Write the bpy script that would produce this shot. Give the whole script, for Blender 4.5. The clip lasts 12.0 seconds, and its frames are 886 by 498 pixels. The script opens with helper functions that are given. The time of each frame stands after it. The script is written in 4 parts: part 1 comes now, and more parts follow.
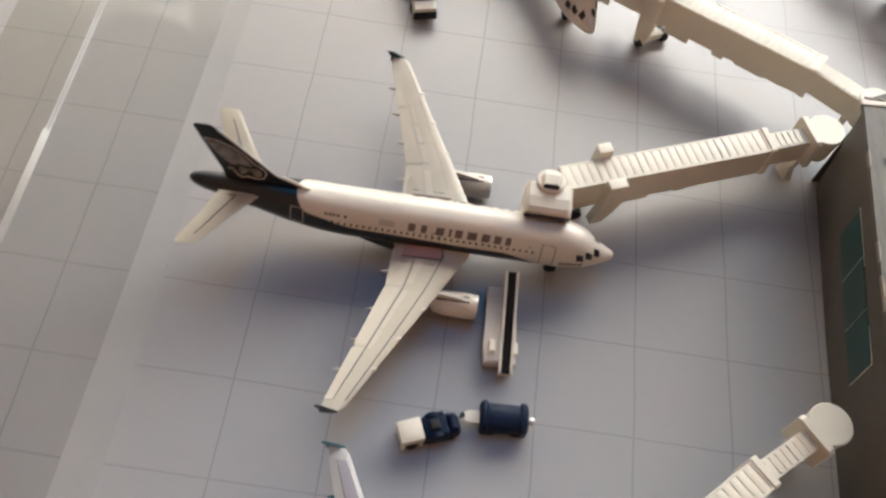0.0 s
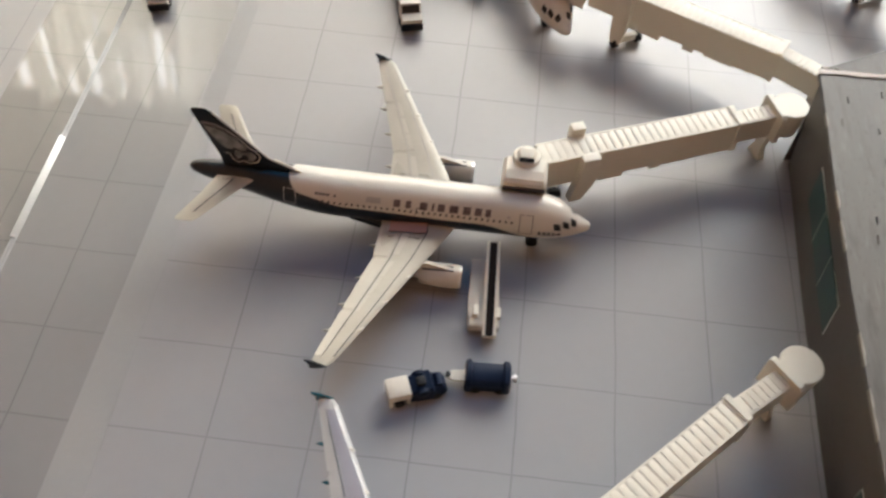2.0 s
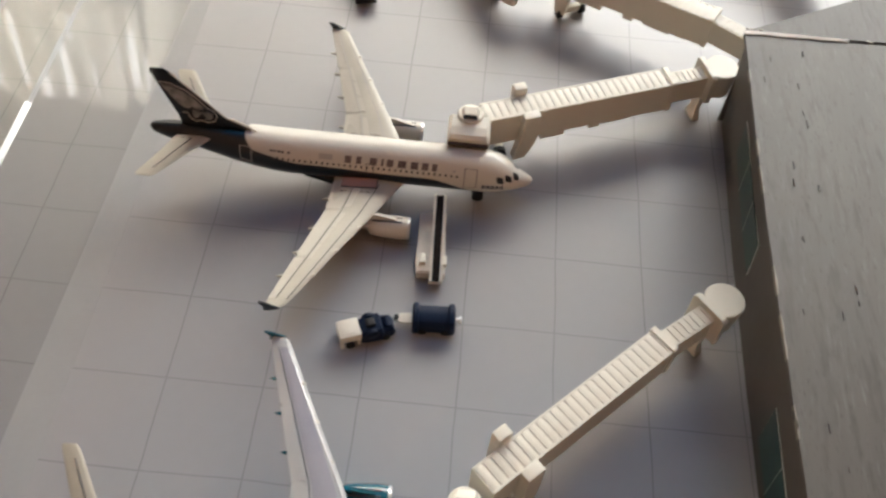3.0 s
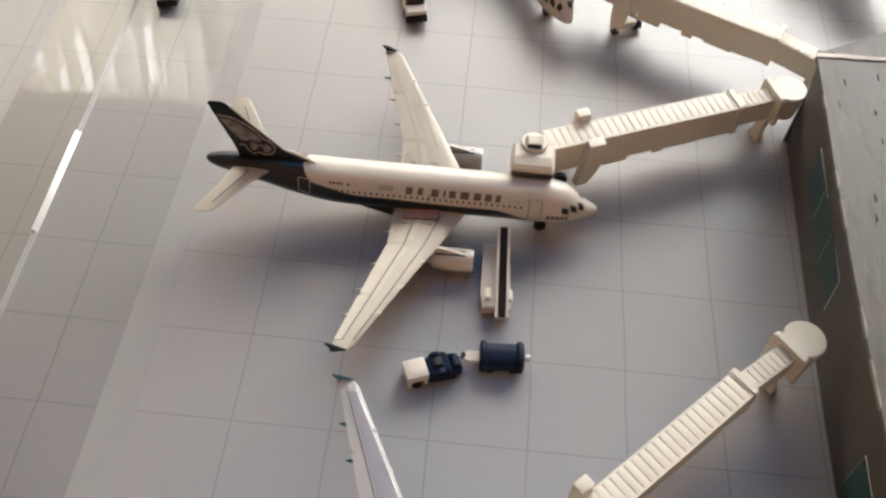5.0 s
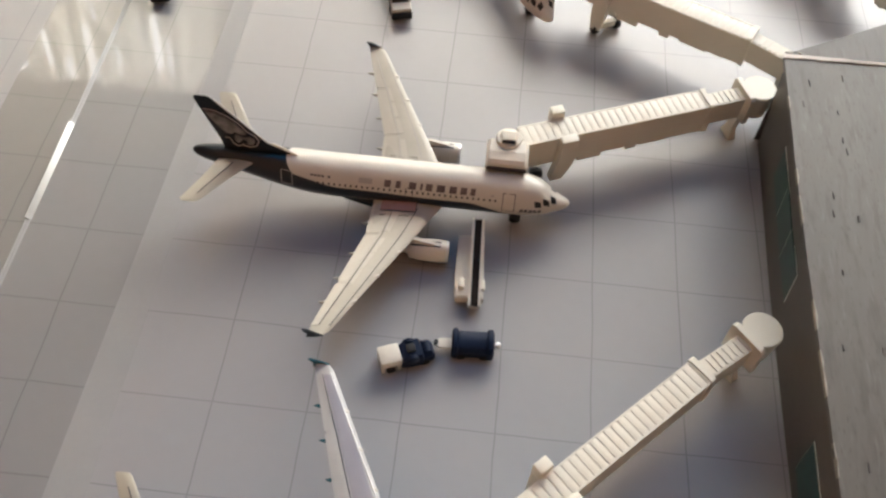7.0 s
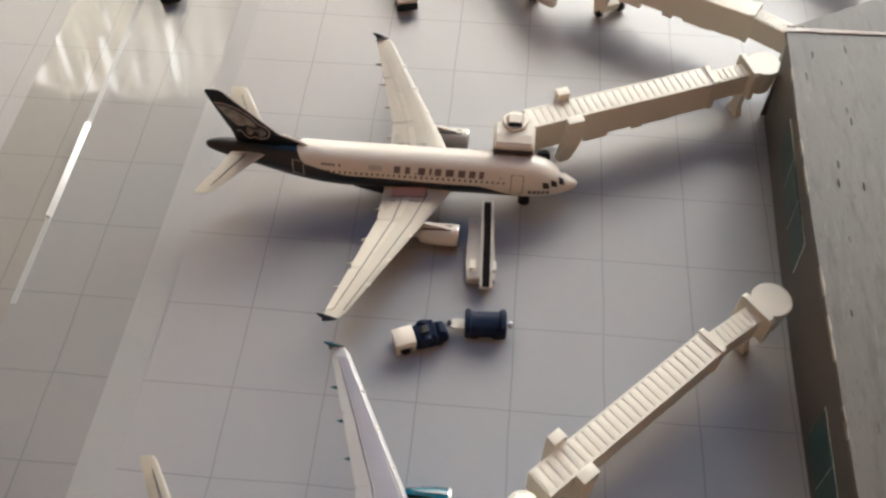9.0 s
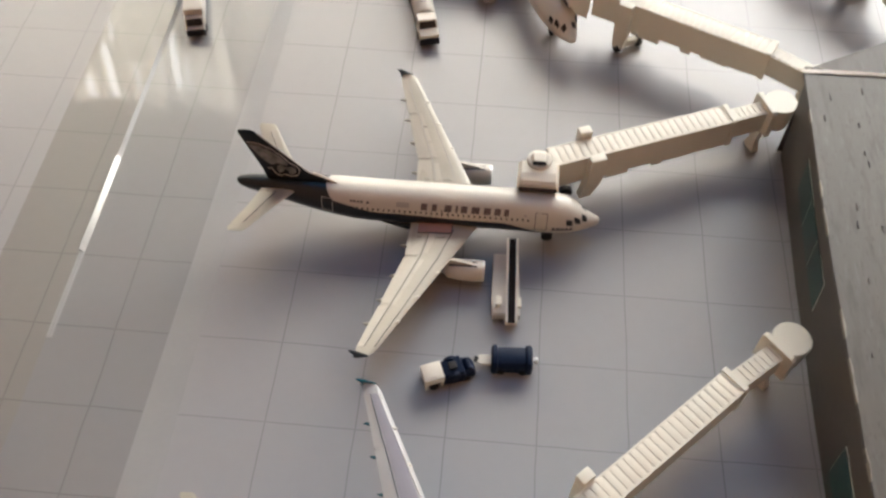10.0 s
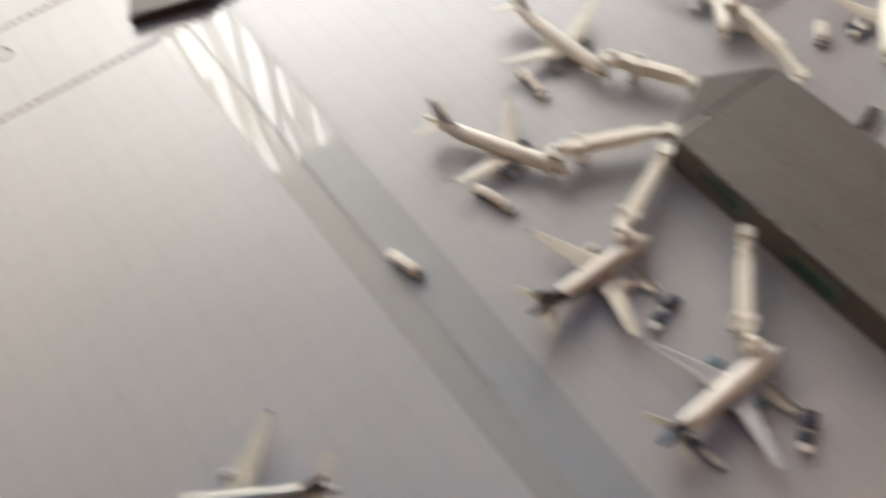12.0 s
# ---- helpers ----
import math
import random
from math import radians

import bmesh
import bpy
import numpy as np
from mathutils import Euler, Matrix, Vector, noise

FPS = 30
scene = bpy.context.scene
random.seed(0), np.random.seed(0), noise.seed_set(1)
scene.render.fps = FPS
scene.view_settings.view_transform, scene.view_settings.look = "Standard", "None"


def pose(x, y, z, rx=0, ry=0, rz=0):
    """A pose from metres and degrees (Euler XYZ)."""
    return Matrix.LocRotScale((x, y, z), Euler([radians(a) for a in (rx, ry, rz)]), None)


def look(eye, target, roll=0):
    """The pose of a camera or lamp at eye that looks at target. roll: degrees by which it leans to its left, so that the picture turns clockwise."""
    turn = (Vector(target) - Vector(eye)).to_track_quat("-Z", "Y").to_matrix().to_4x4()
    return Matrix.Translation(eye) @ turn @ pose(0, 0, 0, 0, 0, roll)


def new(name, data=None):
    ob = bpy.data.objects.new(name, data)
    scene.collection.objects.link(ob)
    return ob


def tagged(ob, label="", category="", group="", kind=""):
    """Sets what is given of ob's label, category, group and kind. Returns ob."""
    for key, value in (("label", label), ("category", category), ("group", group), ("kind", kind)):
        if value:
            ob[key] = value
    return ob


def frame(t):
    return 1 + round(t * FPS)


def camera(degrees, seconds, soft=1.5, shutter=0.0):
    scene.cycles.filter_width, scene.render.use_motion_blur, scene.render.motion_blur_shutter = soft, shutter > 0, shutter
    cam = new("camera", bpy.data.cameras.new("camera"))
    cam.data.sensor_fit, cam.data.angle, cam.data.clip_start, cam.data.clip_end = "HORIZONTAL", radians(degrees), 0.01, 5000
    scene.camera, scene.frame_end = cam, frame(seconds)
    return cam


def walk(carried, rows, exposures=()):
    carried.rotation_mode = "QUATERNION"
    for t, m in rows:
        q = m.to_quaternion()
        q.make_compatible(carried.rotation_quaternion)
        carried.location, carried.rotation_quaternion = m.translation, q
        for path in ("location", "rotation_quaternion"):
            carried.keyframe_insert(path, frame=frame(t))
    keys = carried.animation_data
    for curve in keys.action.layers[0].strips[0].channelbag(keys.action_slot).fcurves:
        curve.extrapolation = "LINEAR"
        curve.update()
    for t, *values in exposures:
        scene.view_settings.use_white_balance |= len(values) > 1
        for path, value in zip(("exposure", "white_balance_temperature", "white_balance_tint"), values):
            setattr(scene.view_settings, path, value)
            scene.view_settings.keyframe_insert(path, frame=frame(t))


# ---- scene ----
# The model is a 1:400 airport display; lengths below are millimetres unless said otherwise.
cam = camera(53.1, 12.0, soft=2.5, shutter=0.6)
PATH = [
    (0, (0.08845, -0.02007, 0.15690), (0.09106, 0.07173, 0), 9.96),
    (0.5, (0.09419, -0.01314, 0.15539), (0.09480, 0.07582, 0), 6.89),
    (1, (0.10192, -0.03381, 0.15247), (0.09741, 0.06132, 0), 3.91),
    (1.5, (0.09861, -0.04306, 0.14952), (0.09382, 0.05729, 0), 4.50),
    (2, (0.10107, -0.04279, 0.15401), (0.09445, 0.06684, 0), 3.63),
    (2.5, (0.11323, -0.04970, 0.15452), (0.11117, 0.06504, 0), 3.58),
    (3, (0.10902, -0.05671, 0.15629), (0.10661, 0.05586, 0), 4.76),
    (3.5, (0.10175, -0.05745, 0.15776), (0.10021, 0.05445, 0), 5.96),
    (3.7, (0.09894, -0.05605, 0.15802), (0.09673, 0.05837, 0), 5.06),
    (5.3, (0.09741, -0.04533, 0.15727), (0.09040, 0.06042, 0), 2.02),
    (5.5, (0.09753, -0.04419, 0.15658), (0.08901, 0.05879, 0), 1.22),
    (6, (0.10327, -0.04230, 0.15682), (0.09525, 0.06153, 0), 1.59),
    (6.5, (0.11106, -0.04730, 0.16250), (0.10631, 0.06061, 0), 4.01),
    (6.7, (0.10344, -0.05096, 0.16382), (0.09810, 0.06056, 0), 3.94),
    (8.3, (0.10954, -0.04687, 0.16066), (0.09970, 0.06303, 0), -0.24),
    (8.5, (0.10794, -0.04687, 0.16550), (0.09831, 0.06766, 0), -0.09),
    (9, (0.10666, -0.05515, 0.16397), (0.09563, 0.05628, 0), -0.56),
    (9.5, (0.09889, -0.04862, 0.16723), (0.08909, 0.06127, 0), 0.04),
    (10, (0.10019, -0.05248, 0.17167), (0.08894, 0.06550, 0), -0.22),
    (10.3, (0.09491, -0.06326, 0.19895), (0.08370, 0.07518, 0), 0.58),
    (10.5, (0.09233, -0.08345, 0.24853), (0.08311, 0.07900, 0), 0.18),
    (10.7, (0.09368, -0.10941, 0.30064), (0.08081, 0.06530, 0), -3.34),
    (11, (0.07956, -0.14325, 0.36066), (0.07570, 0.06684, 0), -3.56),
    (11.2, (0.03836, -0.13200, 0.38855), (0.07418, 0.07693, 0), -0.45),
    (11.4, (-0.02644, -0.15295, 0.39284), (0.09756, 0.05392, 0), 9.90),
    (11.5, (-0.03854, -0.16158, 0.39289), (0.08450, 0.03101, 0), 5.48),
    (11.6, (-0.05086, -0.15699, 0.40464), (0.07879, 0.04078, 0), 3.90),
    (11.8, (-0.06439, -0.13842, 0.41164), (0.06576, 0.07503, 0), -4.42),
    (12, (-0.10012, -0.09245, 0.41174), (0.03393, 0.13897, 0), -7.28),
]
# the camera's picture darkens a little once and warms slightly as it draws back
EXPOSURES = [(0.0, -0.12, 6500, 10), (0.5, -0.24, 6500, 10), (1.0, -0.22, 6480, 9), (2.0, -0.22, 6450, 9), (2.5, -0.48, 6450, 9), (3.0, -0.28, 6480, 9), (3.5, -0.2, 6500, 10),
             (5.5, -0.13, 6500, 10), (6.5, -0.18, 6500, 10), (9.0, -0.2, 6500, 10), (10.0, -0.19, 6500, 10), (10.5, -0.08, 6600, 10), (11.2, -0.12, 6620, 10), (11.5, -0.18, 6620, 10), (11.8, -0.12, 6620, 10), (12.0, -0.32, 6600, 10)]
walk(cam, [(t, look(eye, target, roll)) for t, eye, target, roll in PATH], EXPOSURES)

# ---- world and light ----
K = 0.001
SLAB = 18.73            # one printed concrete slab

world = bpy.data.worlds.new("sky")
scene.world = world
world.use_nodes = True
wn = world.node_tree.nodes
sky = wn.new("ShaderNodeTexSky")
sky.sky_type, sky.sun_disc = "NISHITA", False
sky.sun_elevation, sky.sun_rotation = radians(32), radians(10)
wn["Background"].inputs["Strength"].default_value = 0.05
world.node_tree.links.new(sky.outputs["Color"], wn["Background"].inputs["Color"])


def area_lamp(name, eye, target, wide, high, watts, colour, spread=180):
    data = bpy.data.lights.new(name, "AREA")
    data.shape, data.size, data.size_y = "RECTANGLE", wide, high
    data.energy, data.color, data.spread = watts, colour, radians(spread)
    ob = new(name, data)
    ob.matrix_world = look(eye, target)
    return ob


area_lamp("north_window_light", (0.18, 1.46, 0.975), (0.18, 0.0, 0.975), 3.24, 1.09, 184, (0.993, 0.985, 0.955))
# added unseen blue lamp in an invented ceiling opening, for blue glare and fill
area_lamp("roof_light", (0.1, 0.75, 2.03), (0.1, 0.75, 0.0), 1.5, 1.3, 1.8, (0.02, 0.46, 1.0), 66)

# ---- materials ----


def material(name, colour, rough=0.5, metal=0.0, second=None, scale=60.0, mix=0.5, bump=0.0, fine=900.0, coat=0.0, stretch=(1, 1, 1)):
    """A surface with a second tone in broad patches and a fine grain that also gives relief."""
    m = bpy.data.materials.new(name)
    m.use_nodes = True
    n, l = m.node_tree.nodes, m.node_tree.links
    b = n["Principled BSDF"]
    b.inputs["Roughness"].default_value, b.inputs["Metallic"].default_value = rough, metal
    b.inputs["Coat Weight"].default_value = coat
    b.inputs["Coat Roughness"].default_value = 0.12
    co = n.new("ShaderNodeTexCoord")
    mp = n.new("ShaderNodeMapping")
    mp.inputs["Scale"].default_value = stretch
    l.new(co.outputs["Object"], mp.inputs["Vector"])
    broad, grain = n.new("ShaderNodeTexNoise"), n.new("ShaderNodeTexNoise")
    broad.inputs["Scale"].default_value, broad.inputs["Detail"].default_value = scale, 4
    grain.inputs["Scale"].default_value, grain.inputs["Detail"].default_value = fine, 3
    l.new(mp.outputs["Vector"], broad.inputs["Vector"]), l.new(mp.outputs["Vector"], grain.inputs["Vector"])
    add = n.new("ShaderNodeMath")
    add.operation = "MULTIPLY_ADD"
    add.inputs[1].default_value = 0.35
    l.new(grain.outputs["Fac"], add.inputs[0]), l.new(broad.outputs["Fac"], add.inputs[2])
    rng = n.new("ShaderNodeMapRange")
    rng.inputs["From Min"].default_value, rng.inputs["From Max"].default_value = 0.45, 0.95
    rng.inputs["To Max"].default_value = mix
    l.new(add.outputs[0], rng.inputs["Value"])
    mx = n.new("ShaderNodeMix")
    mx.data_type = "RGBA"
    mx.inputs[6].default_value = (*colour, 1)
    mx.inputs[7].default_value = (*(second or [c * 0.8 for c in colour]), 1)
    l.new(rng.outputs[0], mx.inputs[0])
    l.new(mx.outputs[2], b.inputs["Base Color"])
    if bump:
        bp = n.new("ShaderNodeBump")
        bp.inputs["Strength"].default_value, bp.inputs["Distance"].default_value = bump, 0.0004
        l.new(add.outputs[0], bp.inputs["Height"]), l.new(bp.outputs["Normal"], b.inputs["Normal"])
    return m


def math_node(tree, op, a, b=None, c=None):
    node = tree.nodes.new("ShaderNodeMath")
    node.operation = op
    for socket, value in zip(node.inputs, (a, b, c)):
        if value is None:
            continue
        if isinstance(value, (int, float)):
            socket.default_value = value
        else:
            tree.links.new(value, socket)
    return node.outputs[0]


def printed_slabs(name, colour, line, rough, gloss=0.5, relief=0.05):
    """Printed paper: concrete slabs with thin joint lines, faint blotches and a satin finish."""
    m = material(name, colour, rough, second=[c * 0.88 for c in colour], scale=14, mix=0.6, bump=relief, fine=420)
    t = m.node_tree
    b = t.nodes["Principled BSDF"]
    b.inputs["Specular IOR Level"].default_value = gloss
    co = t.nodes["Texture Coordinate"]
    sep = t.nodes.new("ShaderNodeSeparateXYZ")
    bend, drift = t.nodes.new("ShaderNodeTexNoise"), t.nodes.new("ShaderNodeVectorMath")
    bend.inputs["Scale"].default_value, bend.inputs["Detail"].default_value = 60, 3
    drift.operation = "MULTIPLY_ADD"
    drift.inputs[1].default_value = (0.0009, 0.0009, 0)
    t.links.new(co.outputs["Object"], bend.inputs["Vector"])
    t.links.new(bend.outputs["Color"], drift.inputs[0]), t.links.new(co.outputs["Object"], drift.inputs[2])
    t.links.new(drift.outputs[0], sep.inputs[0])
    wobble = t.nodes.new("ShaderNodeTexNoise")
    wobble.inputs["Scale"].default_value = 35
    t.links.new(co.outputs["Object"], wobble.inputs["Vector"])
    marks = []
    for axis, wide in (("X", 0.011), ("Y", 0.009)):
        cell = math_node(t, "MULTIPLY_ADD", sep.outputs[axis], 1 / (SLAB * K), 0.476)
        near = math_node(t, "ABSOLUTE", math_node(t, "SUBTRACT", math_node(t, "FRACT", cell), 0.5))
        edge = t.nodes.new("ShaderNodeMapRange")
        edge.interpolation_type = "SMOOTHSTEP"
        edge.inputs["From Min"].default_value, edge.inputs["From Max"].default_value = wide * 0.35, wide
        edge.inputs["To Min"].default_value, edge.inputs["To Max"].default_value = 1.0, 0.0
        t.links.new(near, edge.inputs["Value"])
        marks.append(edge.outputs[0])
    both = math_node(t, "MAXIMUM", *marks)
    faint = math_node(t, "MULTIPLY", both, math_node(t, "MULTIPLY_ADD", wobble.outputs["Fac"], 0.6, 0.4))
    old = b.inputs["Base Color"].links[0].from_socket
    mx = t.nodes.new("ShaderNodeMix")
    mx.data_type = "RGBA"
    mx.inputs[7].default_value = (*line, 1)
    t.links.new(faint, mx.inputs[0]), t.links.new(old, mx.inputs[6])
    t.links.new(mx.outputs[2], b.inputs["Base Color"])
    return m


def two_tone(name, top, bottom, base, climbs, rough=0.34):
    """Airline paint: a dark belly whose edge climbs towards the tail (local x runs forward, nose at 0)."""
    m = material(name, top, rough, second=[c * 0.92 for c in top], scale=120, mix=0.4, coat=0.08)
    t = m.node_tree
    co = t.nodes["Texture Coordinate"]
    sep = t.nodes.new("ShaderNodeSeparateXYZ")
    t.links.new(co.outputs["Object"], sep.inputs[0])

    def climb(a, b, high):
        r = t.nodes.new("ShaderNodeMapRange")
        r.interpolation_type = "SMOOTHSTEP"
        for key, v in (("From Min", a * K), ("From Max", b * K), ("To Min", 0.0), ("To Max", high * K)):
            r.inputs[key].default_value = v
        t.links.new(sep.outputs["X"], r.inputs["Value"])
        return r.outputs[0]

    line = base * K
    for c in climbs:
        line = math_node(t, "ADD", climb(*c), line)
    over = t.nodes.new("ShaderNodeMapRange")
    over.inputs["From Min"].default_value, over.inputs["From Max"].default_value = -0.00008, 0.00008
    t.links.new(math_node(t, "SUBTRACT", sep.outputs["Z"], line), over.inputs["Value"])
    b = t.nodes["Principled BSDF"]
    old = b.inputs["Base Color"].links[0].from_socket
    mx = t.nodes.new("ShaderNodeMix")
    mx.data_type = "RGBA"
    mx.inputs[6].default_value = (*bottom, 1)
    t.links.new(over.outputs[0], mx.inputs[0]), t.links.new(old, mx.inputs[7])
    t.links.new(mx.outputs[2], b.inputs["Base Color"])
    return m


APRON = printed_slabs("printed_apron", (0.277, 0.270, 0.274), (0.135, 0.136, 0.138), 0.37, 0.85)
STRIP = printed_slabs("printed_taxiway", (0.203, 0.20, 0.202), (0.10, 0.10, 0.103), 0.44, 0.85, 0.0)
STRIP_WEST = printed_slabs("printed_taxiway_brown", (0.203, 0.193, 0.178), (0.10, 0.097, 0.092), 0.44, 0.85, 0.0)
for glossy in (STRIP, STRIP_WEST):
    glossy.node_tree.nodes["Principled BSDF"].inputs["Coat Weight"].default_value = 0.6
    glossy.node_tree.nodes["Principled BSDF"].inputs["Coat Roughness"].default_value = 0.03
PALE = material("pale_shoulder_print", (0.29, 0.289, 0.289), 0.37)
FOIL = material("silver_foil_line", (0.44, 0.44, 0.43), 0.17, metal=0.4, second=(0.38, 0.38, 0.37))
INK = material("dark_line_print", (0.05, 0.045, 0.04), 0.5)
PLASTIC = material("ivory_plastic", (0.67, 0.645, 0.565), 0.45, second=(0.60, 0.575, 0.495), scale=90, mix=0.6, bump=0.06)
WHITE = material("white_paint", (0.58, 0.55, 0.485), 0.36, second=(0.48, 0.455, 0.40), scale=110, mix=0.6, coat=0.1)
WING = material("wing_paint", (0.45, 0.42, 0.35), 0.36, second=(0.36, 0.335, 0.275), scale=130, mix=0.6)
TAILPLANE = material("tailplane_paint", (0.40, 0.365, 0.295), 0.36, second=(0.33, 0.30, 0.24), scale=130, mix=0.6)
NAVY = material("navy_paint", (0.007, 0.011, 0.015), 0.33, second=(0.012, 0.017, 0.022), coat=0.0)
TEAL = material("teal_paint", (0.006, 0.085, 0.115), 0.25, coat=0.4)
TAILBLUE = material("blue_paint", (0.014, 0.055, 0.12), 0.3, coat=0.3)
SILVER = material("silver_paint", (0.22, 0.22, 0.24), 0.3, metal=0.2, coat=0.3)
CHROME = material("bare_metal", (0.6, 0.6, 0.6), 0.3, metal=0.75)
RUBBER = material("black_rubber", (0.012, 0.012, 0.013), 0.6)
BLACKGLASS = material("dark_glazing", (0.008, 0.008, 0.009), 0.3)
DECAL = material("dark_print", (0.045, 0.042, 0.055), 0.4)
TITLE = material("title_print", (0.085, 0.06, 0.06), 0.4, second=(0.16, 0.12, 0.115), scale=700, mix=0.9)
GREYPRINT = material("grey_print", (0.42, 0.40, 0.38), 0.4)
LILAC = material("lilac_grey_paint", (0.33, 0.325, 0.36), 0.36, second=(0.27, 0.265, 0.30), scale=130, mix=0.6)
DULLBODY = material("dull_silver_paint", (0.26, 0.25, 0.235), 0.3, metal=0.7, second=(0.19, 0.18, 0.165), scale=120, mix=0.6)
FAINTLINE = material("faint_line_print", (0.27, 0.27, 0.265), 0.42, metal=0.2, second=(0.25, 0.25, 0.25), scale=90, mix=0.8)
CRESTGREY = material("crest_grey_print", (0.30, 0.295, 0.29), 0.4, second=(0.05, 0.052, 0.055), scale=420, mix=1.0)
BELT = material("belt_rubber", (0.012, 0.008, 0.007), 0.7, bump=0.1)
DARKBLUE = material("dark_blue_plastic", (0.005, 0.011, 0.03), 0.5, second=(0.008, 0.016, 0.04), mix=0.7, bump=0.08)
ROOF = material("grey_painted_card", (0.094, 0.086, 0.075), 0.55, second=(0.054, 0.048, 0.041), scale=70, mix=0.55, bump=0.35, fine=420, stretch=(1, 0.16, 1))
CARD = material("grey_card_wall", (0.08, 0.066, 0.052), 0.6, second=(0.047, 0.041, 0.035), scale=40, mix=0.7, bump=0.2, fine=500)


def flecked(m, colour, scale, stretch, low, high):
    """Scattered worn flecks of another colour over a material."""
    t = m.node_tree
    b = t.nodes["Principled BSDF"]
    mp, fleck, rng, mx = (t.nodes.new(k) for k in ("ShaderNodeMapping", "ShaderNodeTexNoise", "ShaderNodeMapRange", "ShaderNodeMix"))
    mp.inputs["Scale"].default_value = stretch
    fleck.inputs["Scale"].default_value, fleck.inputs["Detail"].default_value = scale, 2
    rng.inputs["From Min"].default_value, rng.inputs["From Max"].default_value = low, high
    mx.data_type = "RGBA"
    mx.inputs[7].default_value = (*colour, 1)
    t.links.new(t.nodes["Texture Coordinate"].outputs["Object"], mp.inputs["Vector"])
    t.links.new(mp.outputs["Vector"], fleck.inputs["Vector"]), t.links.new(fleck.outputs["Fac"], rng.inputs["Value"])
    t.links.new(rng.outputs[0], mx.inputs[0]), t.links.new(b.inputs["Base Color"].links[0].from_socket, mx.inputs[6])
    t.links.new(mx.outputs[2], b.inputs["Base Color"])


flecked(ROOF, (0.05, 0.042, 0.035), 900, (1, 0.14, 1), 0.52, 0.85)
flecked(ROOF, (0.045, 0.037, 0.03), 2400, (1, 0.22, 1), 0.60, 0.82)
flecked(ROOF, (0.125, 0.12, 0.11), 1500, (1, 0.12, 1), 0.60, 0.9)
flecked(CARD, (0.05, 0.04, 0.03), 1500, (1, 0.3, 0.5), 0.60, 0.85)
WORNCARD = material("worn_card_edge", (0.26, 0.235, 0.20), 0.6, second=(0.16, 0.14, 0.115), scale=300, mix=0.8, bump=0.2)
WHITECARD = material("bare_white_card", (0.72, 0.70, 0.66), 0.6, bump=0.2)
GREENGLASS = material("green_glazing", (0.004, 0.042, 0.031), 0.5, second=(0.002, 0.016, 0.013), scale=120, mix=0.95, coat=0.05)
# brown of the added, unseen walls, picked so their bounce warms the fill
WALLPAINT = material("bounce_wall_paint", (0.22, 0.117, 0.064), 0.8, bump=0.1, scale=3, fine=60)
SHEER = material("sheer_curtain_cloth", (0.5, 0.47, 0.42), 0.9, bump=0.2, scale=20, fine=200)
thin = SHEER.node_tree.nodes.new("ShaderNodeBsdfTranslucent")
thin.inputs["Color"].default_value = (0.75, 0.72, 0.66, 1)
SHEER.node_tree.links.new(thin.outputs[0], SHEER.node_tree.nodes["Material Output"].inputs["Surface"])
CLOTH = material("curtain_cloth", (0.34, 0.29, 0.25), 0.9, bump=0.2, scale=20, fine=200)
# root plate colour with the reddish light beside the hull painted in
WARMPLATE = material("warm_light_plate_paint", (0.42, 0.25, 0.20), 0.4, second=(0.34, 0.19, 0.15), scale=200, mix=0.7)
PALEWING = material("pale_grey_wing_paint", (0.45, 0.455, 0.455), 0.34, second=(0.36, 0.365, 0.365), scale=130, mix=0.6)
FLAP = material("flap_paint", (0.51, 0.48, 0.41), 0.36, second=(0.42, 0.395, 0.335), scale=150, mix=0.6)
BROWN = material("brown_plastic", (0.05, 0.034, 0.028), 0.5)
for dull, level in ((BELT, 0.12), (DARKBLUE, 0.12), (NAVY, 0.3), (RUBBER, 0.3), (INK, 0.05)):
    dull.node_tree.nodes["Principled BSDF"].inputs["Specular IOR Level"].default_value = level

# ---- building helpers ----


def part(name, bm, mat, parent=None, label="", smooth=True, angle=35):
    """One mesh object out of a bmesh in millimetres."""
    bmesh.ops.recalc_face_normals(bm, faces=bm.faces)
    me = bpy.data.meshes.new(name)
    for v in bm.verts:
        v.co *= K
    if smooth:
        for f in bm.faces:
            f.smooth = True
        for e in bm.edges:
            if len(e.link_faces) == 2 and e.calc_face_angle(0) > radians(angle):
                e.smooth = False
    bm.to_mesh(me)
    bm.free()
    me.materials.append(mat)
    ob = new(name, me)
    ob.parent = parent
    if label:
        tagged(ob, label)
    return ob


def twin(ob, parent, m=None):
    """Another object on the same mesh under a parent, moved by m (millimetres)."""
    o = ob.copy()
    scene.collection.objects.link(o)
    o.parent = parent
    if m is not None:
        m = m.copy()
        m.translation *= K
        o.matrix_basis = m
    return o


def root(name, x, y, turn, label, category, group="", kind=""):
    ob = new(name)
    ob.empty_display_size = 0.005
    ob.matrix_basis = pose(x * K, y * K, 0, 0, 0, turn)
    return tagged(ob, label, category, group, kind)


